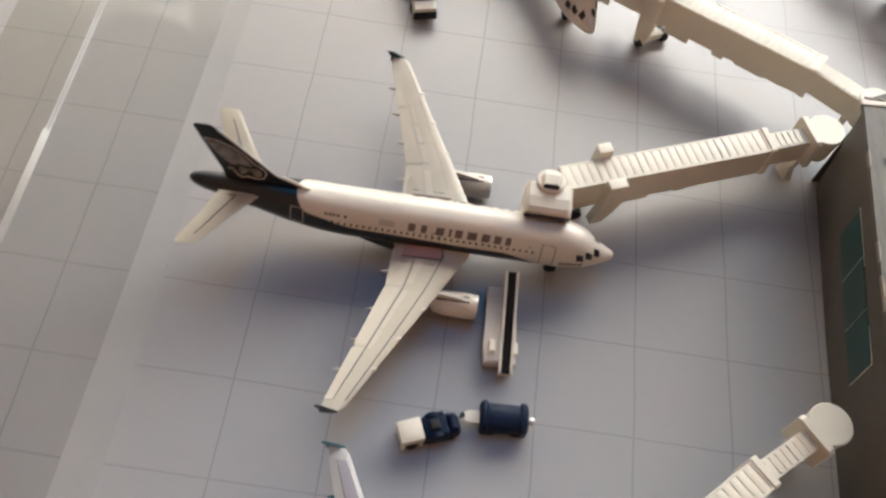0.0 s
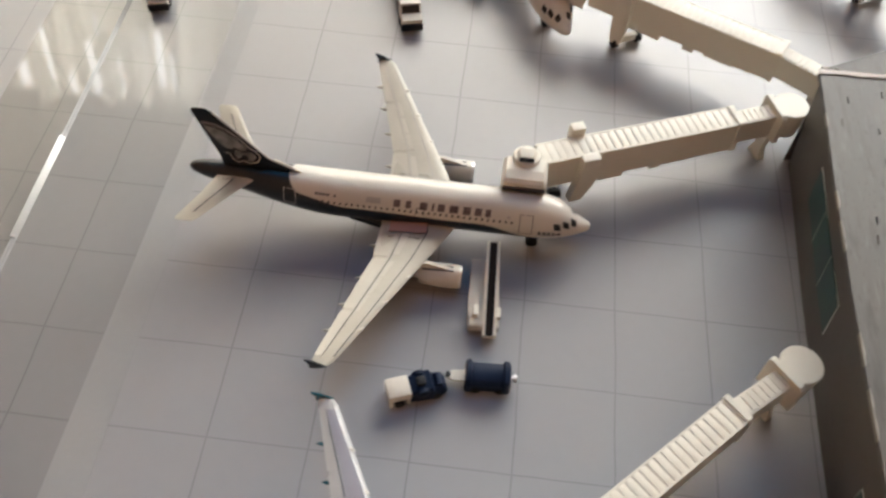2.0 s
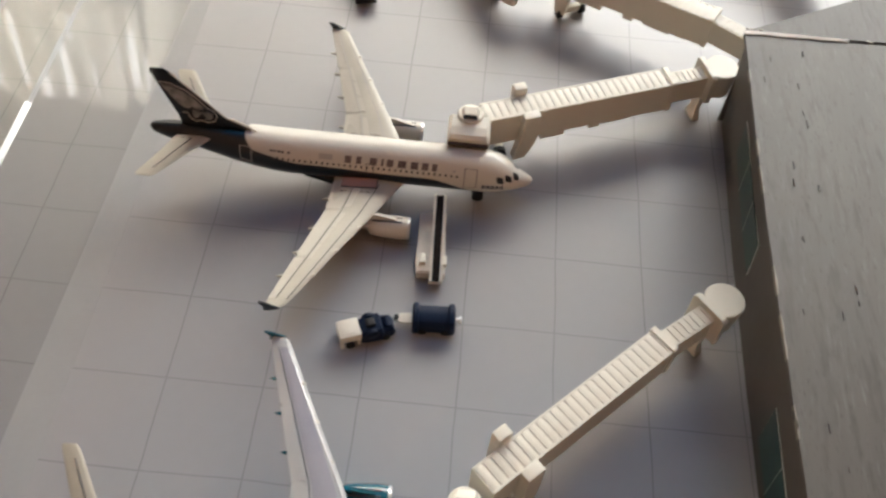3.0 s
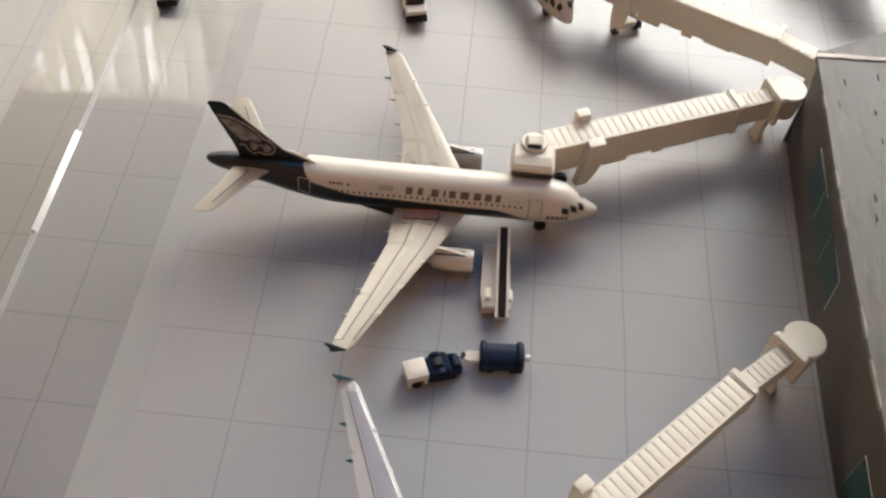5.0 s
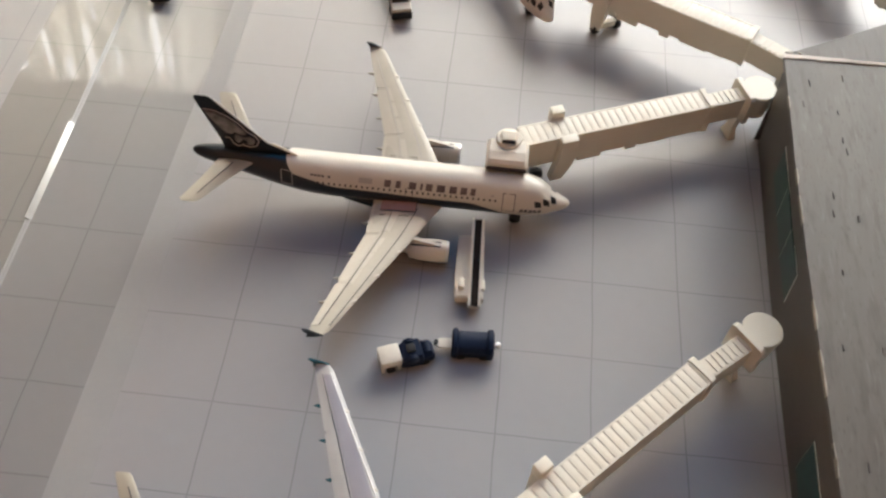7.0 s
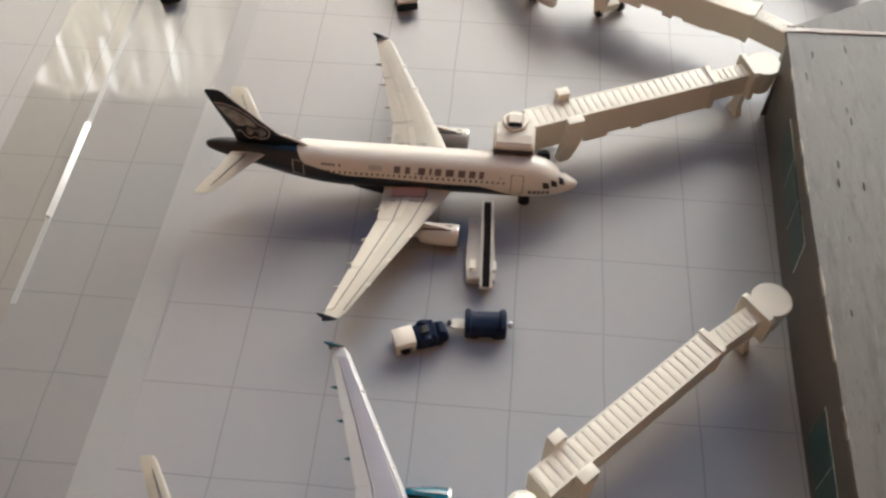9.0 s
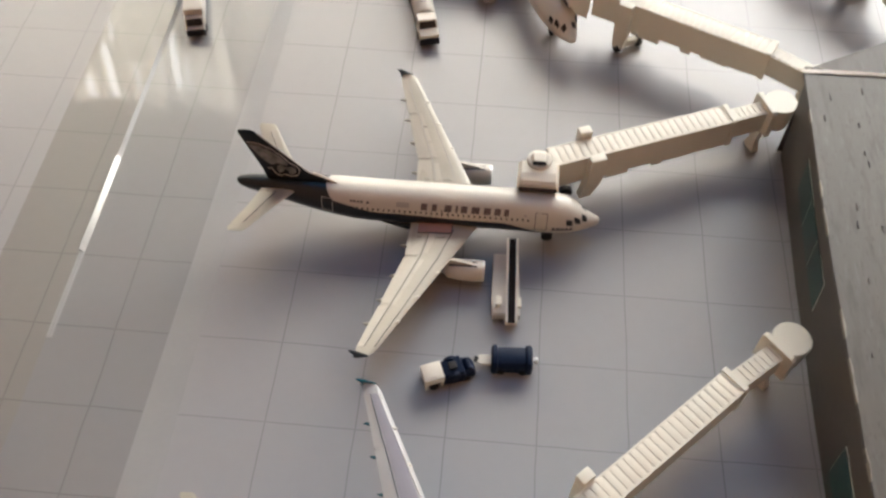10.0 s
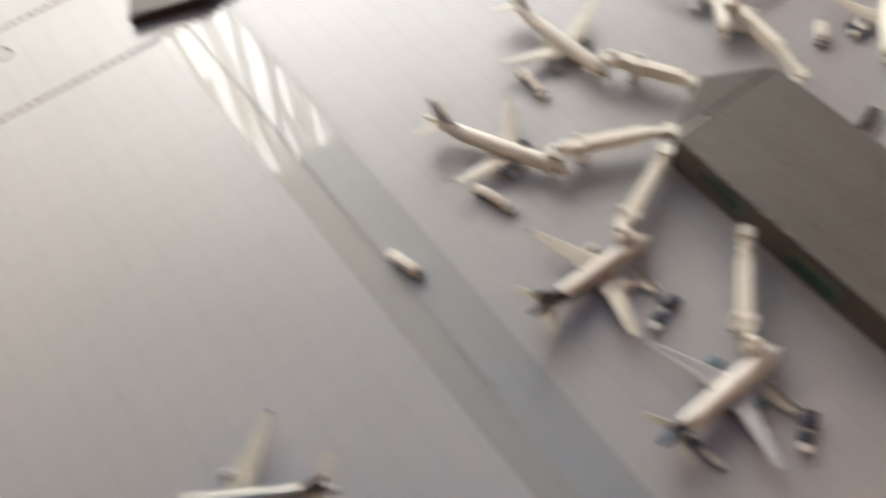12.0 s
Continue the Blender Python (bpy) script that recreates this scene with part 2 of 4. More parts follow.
def box(bm, x0, x1, y0, y1, z0, z1, bevel=0.0, m=None):
    vs = [bm.verts.new((x, y, z)) for x in (x0, x1) for y in (y0, y1) for z in (z0, z1)]
    fs = [bm.faces.new([vs[i] for i in q]) for q in ((0, 1, 3, 2), (4, 6, 7, 5), (0, 4, 5, 1), (2, 3, 7, 6), (0, 2, 6, 4), (1, 5, 7, 3))]
    if bevel:
        es = list({e for f in fs for e in f.edges})
        out = bmesh.ops.bevel(bm, geom=es, offset=bevel, segments=2, affect="EDGES", profile=0.6)
        vs = list({v for f in out["faces"] for v in f.verts} | {v for v in vs if v.is_valid})
    if m is not None:
        bmesh.ops.transform(bm, matrix=m, verts=vs)
    return vs


def loft(bm, rings, cap=True):
    rows = [[bm.verts.new(p) for p in r] for r in rings]
    n = len(rows[0])
    for a, b in zip(rows, rows[1:]):
        for i in range(n):
            bm.faces.new((a[i], a[(i + 1) % n], b[(i + 1) % n], b[i]))
    if cap:
        bm.faces.new(rows[0][::-1]), bm.faces.new(rows[-1])
    return rows


def tube(bm, p0, p1, r0, r1=None, n=20):
    p0, p1 = Vector(p0), Vector(p1)
    r1 = r0 if r1 is None else r1
    d = (p1 - p0).normalized()
    u = d.orthogonal().normalized()
    w = d.cross(u)
    ring = lambda p, r: [p + r * (math.cos(a) * u + math.sin(a) * w) for a in (2 * math.pi * i / n for i in range(n))]
    return loft(bm, [ring(p0, r0), ring(p1, r1)])


def pipe(bm, points, r, n=6):
    """One bent tube through the points."""
    pts = [Vector(p) for p in points]
    rings = []
    for i, p in enumerate(pts):
        d = (pts[min(i + 1, len(pts) - 1)] - pts[max(i - 1, 0)]).normalized()
        u = d.cross(Vector((0, 1, 0))).normalized()
        w = d.cross(u)
        rings.append([p + r * (math.cos(2 * math.pi * k / n) * u + math.sin(2 * math.pi * k / n) * w) for k in range(n)])
    return loft(bm, rings)


def lathe(bm, profile, centre, axis="x", n=28):
    """Rings of (along, radius) round an axis through centre."""
    rings = []
    for s, r in profile:
        pts = []
        for i in range(n):
            a = 2 * math.pi * i / n
            c, q = r * math.cos(a), r * math.sin(a)
            off = {"x": (s, c, q), "y": (c, s, q), "z": (c, q, s)}[axis]
            pts.append(Vector(centre) + Vector(off))
        rings.append(pts)
    return loft(bm, rings)


def prism(bm, outline, z0, z1, bevel=0.0):
    """An outline in plan, drawn up from z0 to z1."""
    low = [bm.verts.new((x, y, z0)) for x, y in outline]
    high = [bm.verts.new((x, y, z1)) for x, y in outline]
    n = len(outline)
    bm.faces.new(low[::-1])
    top = bm.faces.new(high)
    for i in range(n):
        bm.faces.new((low[i], low[(i + 1) % n], high[(i + 1) % n], high[i]))
    if bevel:
        bmesh.ops.bevel(bm, geom=list(top.edges), offset=bevel, segments=2, affect="EDGES")
    return low + high


def section(le, chord, thick, n=14, up=(0, 0, 1)):
    """A wing section from its leading edge backwards (towards -x), thickness along up."""
    up, pts = Vector(up), []
    for i in range(n):
        a = 2 * math.pi * i / n
        s = 0.5 * (1 - math.cos(a))
        h = thick * math.sin(a) * (1 - 0.55 * s) * 0.62
        pts.append(Vector(le) + Vector((-chord * s, 0, 0)) + up * h)
    return pts

# ---- large structure: table sheet, printed strip, unseen room ----


def sheet(name, x0, x1, y0, y1, z, mat, label, category, thick=0.05):
    bm = bmesh.new()
    box(bm, x0, x1, y0, y1, z - thick, z)
    return tagged(part(name, bm, mat, smooth=False), label, category, kind="structure")


sheet("ground", -1500, 1900, -340, 1500, 0, APRON, "satin printed paper apron with grey concrete slabs", "apron", 20)


def strip_sheet(name, outline, z, mat, label, category):
    bm = bmesh.new()
    prism(bm, outline, z - 0.05, z)
    return tagged(part(name, bm, mat, smooth=False), label, category, kind="structure")


EASTERN = ((28.2, -334), (30.0, 0), (32.6, 130), (34.0, 398))       # eastern edge of the strip, by x and y
strip_sheet("taxiway_west", ((-14.2, -334), (4.1, -334), (4.1, 398), (-14.2, 398)), 0.12, STRIP_WEST, "glossy brownish grey western half of the taxiway strip", "taxiway")
strip_sheet("taxiway_east", ((4.1, -334), *EASTERN, (4.1, 398)), 0.12, STRIP, "glossy grey eastern half of the taxiway strip", "taxiway")
strip_sheet("taxiway_shoulder", (*EASTERN, (37.8, 398), (37.8, -334)), 0.10, PALE, "pale grey printed shoulder along the taxiway", "taxiway shoulder")


def centre_line():
    """A raised foil seam whose eastern side slopes down to the strip, and a faint double line between its pieces."""
    bm = bmesh.new()
    # the line's glint is put into the shape: foil stretches and slopes chosen for it
    for y0, y1, rise in ((152, 396, 0.88), (57, 86, 0.96)):
        loft(bm, [[(4.1, y, 0.10), (5.3, y, 0.10), (5.3, y, 0.14), (4.1, y, 0.14 + rise)] for y in (y0, y1)])
    tagged(part("taxiway_line", bm, FOIL, smooth=False), "thin shiny raised line along the taxiway centre", "taxiway line", kind="structure")
    bm = bmesh.new()
    for x in (4.12, 4.85):
        for y0, y1 in ((86, 152), (34, 57)):
            loft(bm, [[(x, y, 0.10), (x + 0.4, y, 0.10), (x + 0.4, y, 0.13), (x, y, 0.4)] for y in (y0, y1)])
    tagged(part("taxiway_double_line", bm, FAINTLINE, smooth=False), "faint double line along the taxiway centre", "taxiway line", kind="structure")


centre_line()


def dashed_line(y, x0, x1):
    bm = bmesh.new()
    x, i = x0, 0
    while x < x1:
        box(bm, x, x + 4.6, y - 1.2, y + 1.2, 0.06, 0.14)
        x += 6.6
    box(bm, x0, x1, y - 0.45, y + 0.45, 0.03, 0.09)
    tagged(part("dashed_marking", bm, INK, smooth=False), "dark dashed line printed across the apron", "marking", kind="structure")


dashed_line(395.5, -330, 52)
dashed_line(477.5, -330, 52)


def ring_mark(x, y, r):
    bm = bmesh.new()
    n, z = 36, 0.12
    out = [[(x + q * math.cos(2 * math.pi * i / n), y + q * math.sin(2 * math.pi * i / n), h) for i in range(n)] for q, h in ((r, 0.02), (r, z), (r - 1.6, z), (r - 1.6, 0.02))]
    loft(bm, out, cap=False)
    tagged(part("ring_marking", bm, INK), "small dark ring printed beside the dashed line", "marking", kind="structure")


ring_mark(-107, 453.5, 6.5)


def room():
    """An added, unseen room round the display, with a wide window to the north and an invented opening overhead for the
    blue lamp.
    """
    def wall(name, *b):
        bm = bmesh.new()
        for q in b:
            box(bm, *q)
        tagged(part(name, bm, WALLPAINT, smooth=False), "unseen brown wall added to bounce warm fill", "wall", kind="structure")

    wall("wall_north", (-1500, -1450, 1500, 1560, -20, 2000), (1810, 1900, 1500, 1560, -20, 2000), (-1450, 1810, 1500, 1560, 1530, 2000), (-1450, 1810, 1500, 1560, -20, 425))
    wall("wall_south", (-1500, 1900, -390, -335, -20, 2000))
    wall("wall_west", (-1560, -1500, -390, 1560, -20, 2000))
    wall("wall_east", (1900, 1960, -390, 1560, -20, 2000))
    bm = bmesh.new()
    # opening left only for the added blue lamp
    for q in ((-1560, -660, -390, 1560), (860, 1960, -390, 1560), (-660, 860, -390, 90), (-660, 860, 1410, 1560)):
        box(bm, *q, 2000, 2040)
    tagged(part("ceiling", bm, WALLPAINT, smooth=False), "unseen brown ceiling with an opening for the added blue lamp", "ceiling", kind="structure")


room()


def curtain():
    """Gathered cloth that hangs over the upper edge of the north window, with uneven folds."""
    rnd = random.Random(7)
    c = root("curtain", 0, 1440, 0, "brown gathered curtain hanging over the window", "curtain")
    bm = bmesh.new()
    n = 300
    rings = []
    for i in range(n + 1):
        x = -1490 + 3370 * i / n
        y = 16 * math.sin(i * 0.9) + 8 * math.sin(i * 0.37)
        z = 1450 + 40 * noise.noise((i * 0.31, 0, 5)) + 14 * math.sin(i * 0.9)
        rings.append([(x, y - 2, 1560), (x, y + 2, 1560), (x, y + 2, z), (x, y - 2, z)])
    loft(bm, rings)
    part("valance", bm, CLOTH, c)
    x = -540
    while x < 1860:
        w = rnd.uniform(20, 44)
        # long and close beside the western panel, looser strands over the middle and the east
        close = x < 60
        drop = rnd.uniform(860, 1030) if close else rnd.uniform(420, 760)
        n = 10
        bm = bmesh.new()
        rows = []
        for j in range(9):
            z = 1500 - drop * j / 8
            sway = 14 * math.sin(j * 0.7 + x)
            half = w * (0.5 - 0.022 * j * (not close))
            rows.append([(x + sway + half * math.cos(2 * math.pi * i / n), 14 * math.sin(2 * math.pi * i / n), z) for i in range(n)])
        loft(bm, rows)
        part("fold", bm, SHEER, c)
        x += w * rnd.uniform(0.8, 0.97) + (0 if close or rnd.random() > 0.3 else rnd.uniform(8, 26)) + (rnd.uniform(25, 60) if x > 520 else 0)
    # the western panel, drawn across, with a few narrow leaning slits near its top
    slits = ((-1025, 16, 1360, 1430), (-955, 17, 1200, 1420), (-908, 14, 1380, 1475), (-848, 15, 1270, 1460), (-812, 9, 1165, 1240), (-783, 10, 1325, 1435), (-716, 12, 1220, 1400), (-680, 14, 1220, 1395), (-648, 12, 1270, 1390))
    at = -1480

    def cloth(x0, x1, z0, z1):
        bm = bmesh.new()
        n = max(2, int((x1 - x0) / 8))
        rings = []
        for i in range(n + 1):
            x = x0 + (x1 - x0) * i / n
            y = 12 * math.sin(x * 0.11)
            rings.append([(x - 0.12 * (z - 1310), y + d, z) for z, d in ((z0, -2), (z0, 2), (z1, 2), (z1, -2))])
        loft(bm, rings)
        part("panel_strip", bm, SHEER, c, "sheer pale cloth")

    for x, w, z0, z1 in slits:
        cloth(at, x - w / 2, 425, 1560)
        cloth(x - w / 2, x + w / 2, 425, z0)
        cloth(x - w / 2, x + w / 2, z1, 1560)
        at = x + w / 2
    cloth(at, -500, 425, 1560)


curtain()

# ---- terminal ----
EAST_X, END_Y, ROOF_Z, SOUTH_Y, LEAN_IN = 246.6, 102.5, 28.3, -328.0, 2.7
EDGE = ((102.5, 168.2), (62.0, 166.7), (30.0, 166.2), (-10.0, 165.9), (-330.0, 166.0))


def roof_edge(y):
    """The roof's uneven western edge, by y."""
    for (y1, x1), (y0, x0) in zip(EDGE, EDGE[1:]):
        if y >= y0:
            return x0 + (x1 - x0) * (min(y, y1) - y0) / (y1 - y0)
    return EDGE[-1][1]


def on_wall(y, z, out=0.0):
    """A point on the western wall, which leans in towards its foot."""
    return (roof_edge(y) + 0.7 + LEAN_IN * (1 - z / ROOF_Z) - out, y, z)


def terminal():
    t = root("terminal_building", 0, 0, 0, "long grey painted card terminal with green glazing", "building")
    bm = bmesh.new()
    ys = [END_Y - 0.6, 62.0, 30.0, -10.0, SOUTH_Y]
    loft(bm, [[on_wall(y, z) for y in ys] + [(EAST_X, SOUTH_Y, z), (EAST_X, END_Y - 0.6, z)] for z in (0.0, ROOF_Z - 1.2)])
    part("wall", bm, CARD, t, smooth=False)
    bm = bmesh.new()
    prism(bm, [(170.6, END_Y + 0.9), (EAST_X - 0.6, END_Y + 1.9), (208.8, 123.8)], 0.0, ROOF_Z - 1.6)
    part("end_wall", bm, CARD, t, smooth=False)
    # main roof sheet, slightly warped card
    bm = bmesh.new()
    nx, ny = 8, 56
    x1, y0, y1 = EAST_X + 0.8, SOUTH_Y - 1, END_Y
    grid = {}
    for k, z in enumerate((ROOF_Z - 1.2, ROOF_Z)):
        for i in range(nx + 1):
            for j in range(ny + 1):
                y = y0 + (y1 - y0) * j / ny
                x = roof_edge(y) + (x1 - roof_edge(y)) * i / nx
                lift = 0.18 * noise.noise((x * 0.03, y * 0.03, 0.0))
                wave = 0.25 * noise.noise((x * 0.2, 3, 1)) if j == ny else 0
                if i == 0:
                    x += 0.22 * noise.noise((y * 0.15, 7, 2))
                grid[k, i, j] = bm.verts.new((x, y + wave, z + lift))
    for i in range(nx):
        for j in range(ny):
            bm.faces.new([grid[1, i, j], grid[1, i + 1, j], grid[1, i + 1, j + 1], grid[1, i, j + 1]])
            bm.faces.new([grid[0, i, j], grid[0, i, j + 1], grid[0, i + 1, j + 1], grid[0, i + 1, j]])
    for i in range(nx):
        for j in (0, ny):
            bm.faces.new([grid[0, i, j], grid[0, i + 1, j], grid[1, i + 1, j], grid[1, i, j]])
    for j in range(ny):
        for i in (0, nx):
            bm.faces.new([grid[0, i, j], grid[0, i, j + 1], grid[1, i, j + 1], grid[1, i, j]])
    part("roof", bm, ROOF, t, "scuffed grey painted card roof", angle=30)
    # pointed end roof, a separate sheet with an open seam between
    bm = bmesh.new()
    prism(bm, [(168.6, END_Y + 0.7), (190, END_Y + 0.95), (212, END_Y + 1.45), (EAST_X + 0.5, END_Y + 2.1), (209.2, 125.4)], ROOF_Z - 1.3, ROOF_Z - 0.1)
    part("end_roof", bm, ROOF, t, "pointed grey card roof end", smooth=False)
    # torn white card along the seam near the corner, tapering eastwards, and a loose lump further along
    rnd = random.Random(3)
    bm = bmesh.new()
    run = []
    for i in range(12):
        x = 168.0 + i * 2.1
        wide = 0.75 * (1 - i / 12) + 0.12 * rnd.uniform(-1, 1) + 0.12
        y = END_Y + 0.15 + 0.1 * rnd.uniform(-1, 1)
        run.append([(x, y - wide, ROOF_Z), (x, y + 0.3, ROOF_Z), (x, y + 0.3, ROOF_Z + 0.3 + 0.1 * rnd.random()), (x, y - wide, ROOF_Z + 0.24)])
    loft(bm, run)
    part("torn_edge", bm, WHITECARD, t, "torn white card edge", smooth=False)
    for x, y, size in ((169.4, END_Y + 1.0, 0.9), (172.0, END_Y + 1.2, 0.6), (195.9, END_Y + 0.5, 0.8)):
        bm = bmesh.new()
        box(bm, -size, size, -0.4 * size, 0.4 * size, 0, 0.5 * size, 0.2 * size, pose(x, y, ROOF_Z - 0.1, 0, 8, rnd.uniform(-20, 20)))
        part("torn_flake", bm, WORNCARD, t, "loose flake of torn card")
    # dark dashes scratched along the roof paint, in loose rows
    for row in (170.5, 173.0, 177.5, 180.5):
        y = rnd.uniform(86, 100)
        while y > -120:
            run, thin = rnd.uniform(0.5, 1.9), rnd.uniform(0.03, 0.07)
            x = row + rnd.uniform(-0.7, 0.7)
            bm = bmesh.new()
            prism(bm, [(x - thin, y), (x + rnd.uniform(0, 0.1), y - run * 0.2), (x + thin, y - run), (x - thin * 0.5, y - run * 0.9)][::-1], ROOF_Z - 0.05, ROOF_Z + 0.22)
            part("paint_chip", bm, BROWN, t, smooth=False)
            y -= rnd.choice((3.5, 9, 16, 28, 40)) * rnd.uniform(0.8, 1.6)
    # worn pale edge where the roof sheet meets the wall
    for i in range(14):
        y, run = rnd.uniform(-110, 97), rnd.uniform(1.5, 6.5)
        bm = bmesh.new()
        loft(bm, [[(roof_edge(q) - 0.1, q, ROOF_Z - 0.7), (roof_edge(q) + w, q, ROOF_Z - 0.7), (roof_edge(q) + w, q, ROOF_Z + 0.2), (roof_edge(q) - 0.1, q, ROOF_Z + 0.2)] for q, w in ((y, 0.08), (y + run * 0.4, rnd.uniform(0.2, 0.4)), (y + run, 0.08))])
        part("worn_edge", bm, WORNCARD, t, "pale worn card edge", smooth=False)
    # green glazed bands in white frames on the apron side
    for y0, y1, z0, z1, tilt in ((50.2, 82.2, 9.4, 19.5, 0.055), (-15.5, 16.6, 3.0, 15.3, 0.06), (-90.0, -58.0, 5.0, 16.2, 0.03), (-160.0, -128.0, 5.0, 16.0, -0.02)):
        def strip(a, b, low, high, out, name, mat, parent, label=""):
            bm = bmesh.new()
            loft(bm, [[on_wall(y, z + tilt * (y - y0), o) for y, z in ((a, low), (b, low), (b, high), (a, high))] for o in (-0.3, out)])
            return part(name, bm, mat, parent, label, smooth=False)

        w = strip(y0, y1, z0, z1, 0.1, "window", WHITECARD, t, "green glazed window band with a thin pale edge")
        n = 3
        step = (y1 - y0 - 0.24) / n
        for i in range(n):
            a = y0 + 0.12 + i * step
            strip(a + 0.05, a + step - 0.05, z0 + 0.16, z1 - 0.14, 0.2, "pane", GREENGLASS, w)
            if i:
                strip(a - 0.05, a + 0.05, z0 + 0.16, z1 - 0.14, 0.24, "mullion", GREYPRINT, w)
    return t


terminal()

# ---- jet bridges ----


def jet_bridge(label, cab, start, end, hub, face, top0=15.2, top1=15.0, wheel=10.0, collar=True, bogie=None):
    """A ribbed plastic jet bridge: cab at the aircraft, telescoping tunnel, hub post at the terminal.
    Local axes: tunnel runs along +x from start."""
    (sx, sy), (ex, ey), (hx, hy), (cx, cy) = start, end, hub, cab
    turn = math.degrees(math.atan2(ey - sy, ex - sx))
    b = root("jet_bridge", sx, sy, turn, label, "jet bridge", "jet bridges")
    inv = (Matrix.Translation((sx, sy, 0)) @ pose(0, 0, 0, 0, 0, turn)).inverted()
    loc = lambda x, y: (inv @ Vector((x, y, 0)))[:2]
    length = math.hypot(ex - sx, ey - sy)
    h, w = 8.2, 2.85
    # outer tunnel
    bm = bmesh.new()
    rings = []
    for x in (0, length):
        z1 = top0 + (top1 - top0) * x / length
        z0 = z1 - h
        rings.append([(x, -w, z0 + 0.3), (x, -w + 0.3, z0), (x, w - 0.3, z0), (x, w, z0 + 0.3), (x, w, z1 - 0.25), (x, w - 0.25, z1), (x, -w + 0.25, z1), (x, -w, z1 - 0.25)])
    loft(bm, rings)
    tunnel = part("tunnel", bm, PLASTIC, b, smooth=False)
    # ribs across the roof
    n = int(length / 1.72)
    bm = bmesh.new()
    box(bm, -0.7, 0.7, -w + 0.4, w - 0.4, -0.1, 0.13, 0.1)
    rib = part("rib", bm, PLASTIC, tunnel)
    rib.matrix_basis = Matrix.Translation((1.0 * K, 0, (top0 - 0.02) * K))
    for i in range(1, n):
        x = 1.0 + (length - 2.0) * i / (n - 1)
        twin(rib, tunnel, Matrix.Translation((x, 0, top0 + (top1 - top0) * x / length - 0.02)))
    # rails along the roof edges
    for s in (-1, 1):
        bm = bmesh.new()
        rings = [[(x, s * (w - 0.42), z), (x, s * w, z), (x, s * w, z + 0.2), (x, s * (w - 0.42), z + 0.2)] for x, z in ((0, top0 - 0.05), (length, top1 - 0.05))]
        loft(bm, rings)
        part("roof_rail", bm, PLASTIC, tunnel, smooth=False)
    # stepped equipment under the tunnel
    for x0, x1, d in ((14.0, 20.0, 1.8), (26.2, 29.0, 1.4), (length - 17, length - 9.5, 0.8), (length - 9.3, length - 5.2, 0.4)):
        if x1 < length:
            bm = bmesh.new()
            z = top0 + (top1 - top0) * x0 / length - h
            box(bm, x0, x1, -w + 0.5, w - 0.2, z - d, z + 0.2, 0.2)
            part("underbox", bm, PLASTIC, tunnel)
    # end frame round the outer tunnel
    bm = bmesh.new()
    loft(bm, [[(x, -w - 0.25, top1 - h + 0.2), (x, w + 0.25, top1 - h + 0.2), (x, w + 0.25, top1 + 0.1), (x, w - 0.1, top1 + 0.45), (x, -w + 0.1, top1 + 0.45), (x, -w - 0.25, top1 + 0.1)] for x in (length - 1.1, length + 0.15)])
    part("end_frame", bm, PLASTIC, tunnel, smooth=False)
    # inner tunnel up to the hub
    lx, ly = loc(hx, hy)
    d = Vector((lx - length, ly))
    run = d.length
    side = Vector((-d.y, d.x)) / run
    ahead = d / run
    at = lambda s, q, z: (length - 0.5 + ahead.x * s + side.x * q, ahead.y * s + side.y * q, z)
    bm = bmesh.new()
    wi = 2.0
    loft(bm, [[at(s, -wi, top1 - h + 1.3), at(s, wi, top1 - h + 1.3), at(s, wi, top1 - 0.8), at(s, -wi, top1 - 0.8)] for s in (0, run)])
    inner = part("inner_tunnel", bm, PLASTIC, b, smooth=False)
    for i in range(max(1, int((run - 4) / 1.4))):
        bm = bmesh.new()
        loft(bm, [[at(1.2 + i * 1.4 + q, -wi + 0.3, z), at(1.2 + i * 1.4 + q, wi - 0.3, z), at(1.2 + i * 1.4 + q, wi - 0.4, z + 0.28), at(1.2 + i * 1.4 + q, -wi + 0.4, z + 0.28)] for q, z in ((0, top1 - 0.9), (0.85, top1 - 0.9))])
        part("rib", bm, PLASTIC, inner, smooth=False)
    # collar plate and round hub
    if collar:
        bm = bmesh.new()
        loft(bm, [[at(s, -4.0, top1 - h + 1), at(s, 4.0, top1 - h + 1), at(s, 4.0, top1 + 0.2), at(s, 3.3, top1 + 0.8), at(s, -3.3, top1 + 0.8), at(s, -4.0, top1 + 0.2)] for s in (run - 4.0, run - 2.8)])
        part("collar", bm, PLASTIC, b, smooth=False)
    bm = bmesh.new()
    lathe(bm, [(top1 - h + 1.2, 3.4), (top1 - 0.8, 3.9), (top1 - 0.3, 4.0), (top1, 3.8)], (lx, ly, 0), "z", 32)
    part("hub", bm, PLASTIC, b)
    bm = bmesh.new()
    loft(bm, [[at(run - 3.4 + d0, -q, z), at(run - 3.4 + d0, q, z), at(run - 3.4 + d1, q, z), at(run - 3.4 + d1, -q, z)] for z, q, d0, d1 in ((0.0, 2.1, -0.7, 1.3), (0.9, 1.9, -0.5, 1.1), (3.2, 1.2, -0.3, 0.9), (top1 - h + 1.2, 2.0, -0.5, 1.1))])
    part("pedestal", bm, PLASTIC, b)
    # wheel column, a yoke that straddles the tunnel
    (bx, by), (ax, ay) = bogie or ((wheel - 0.8, 0.0), (0.0, 4.05))
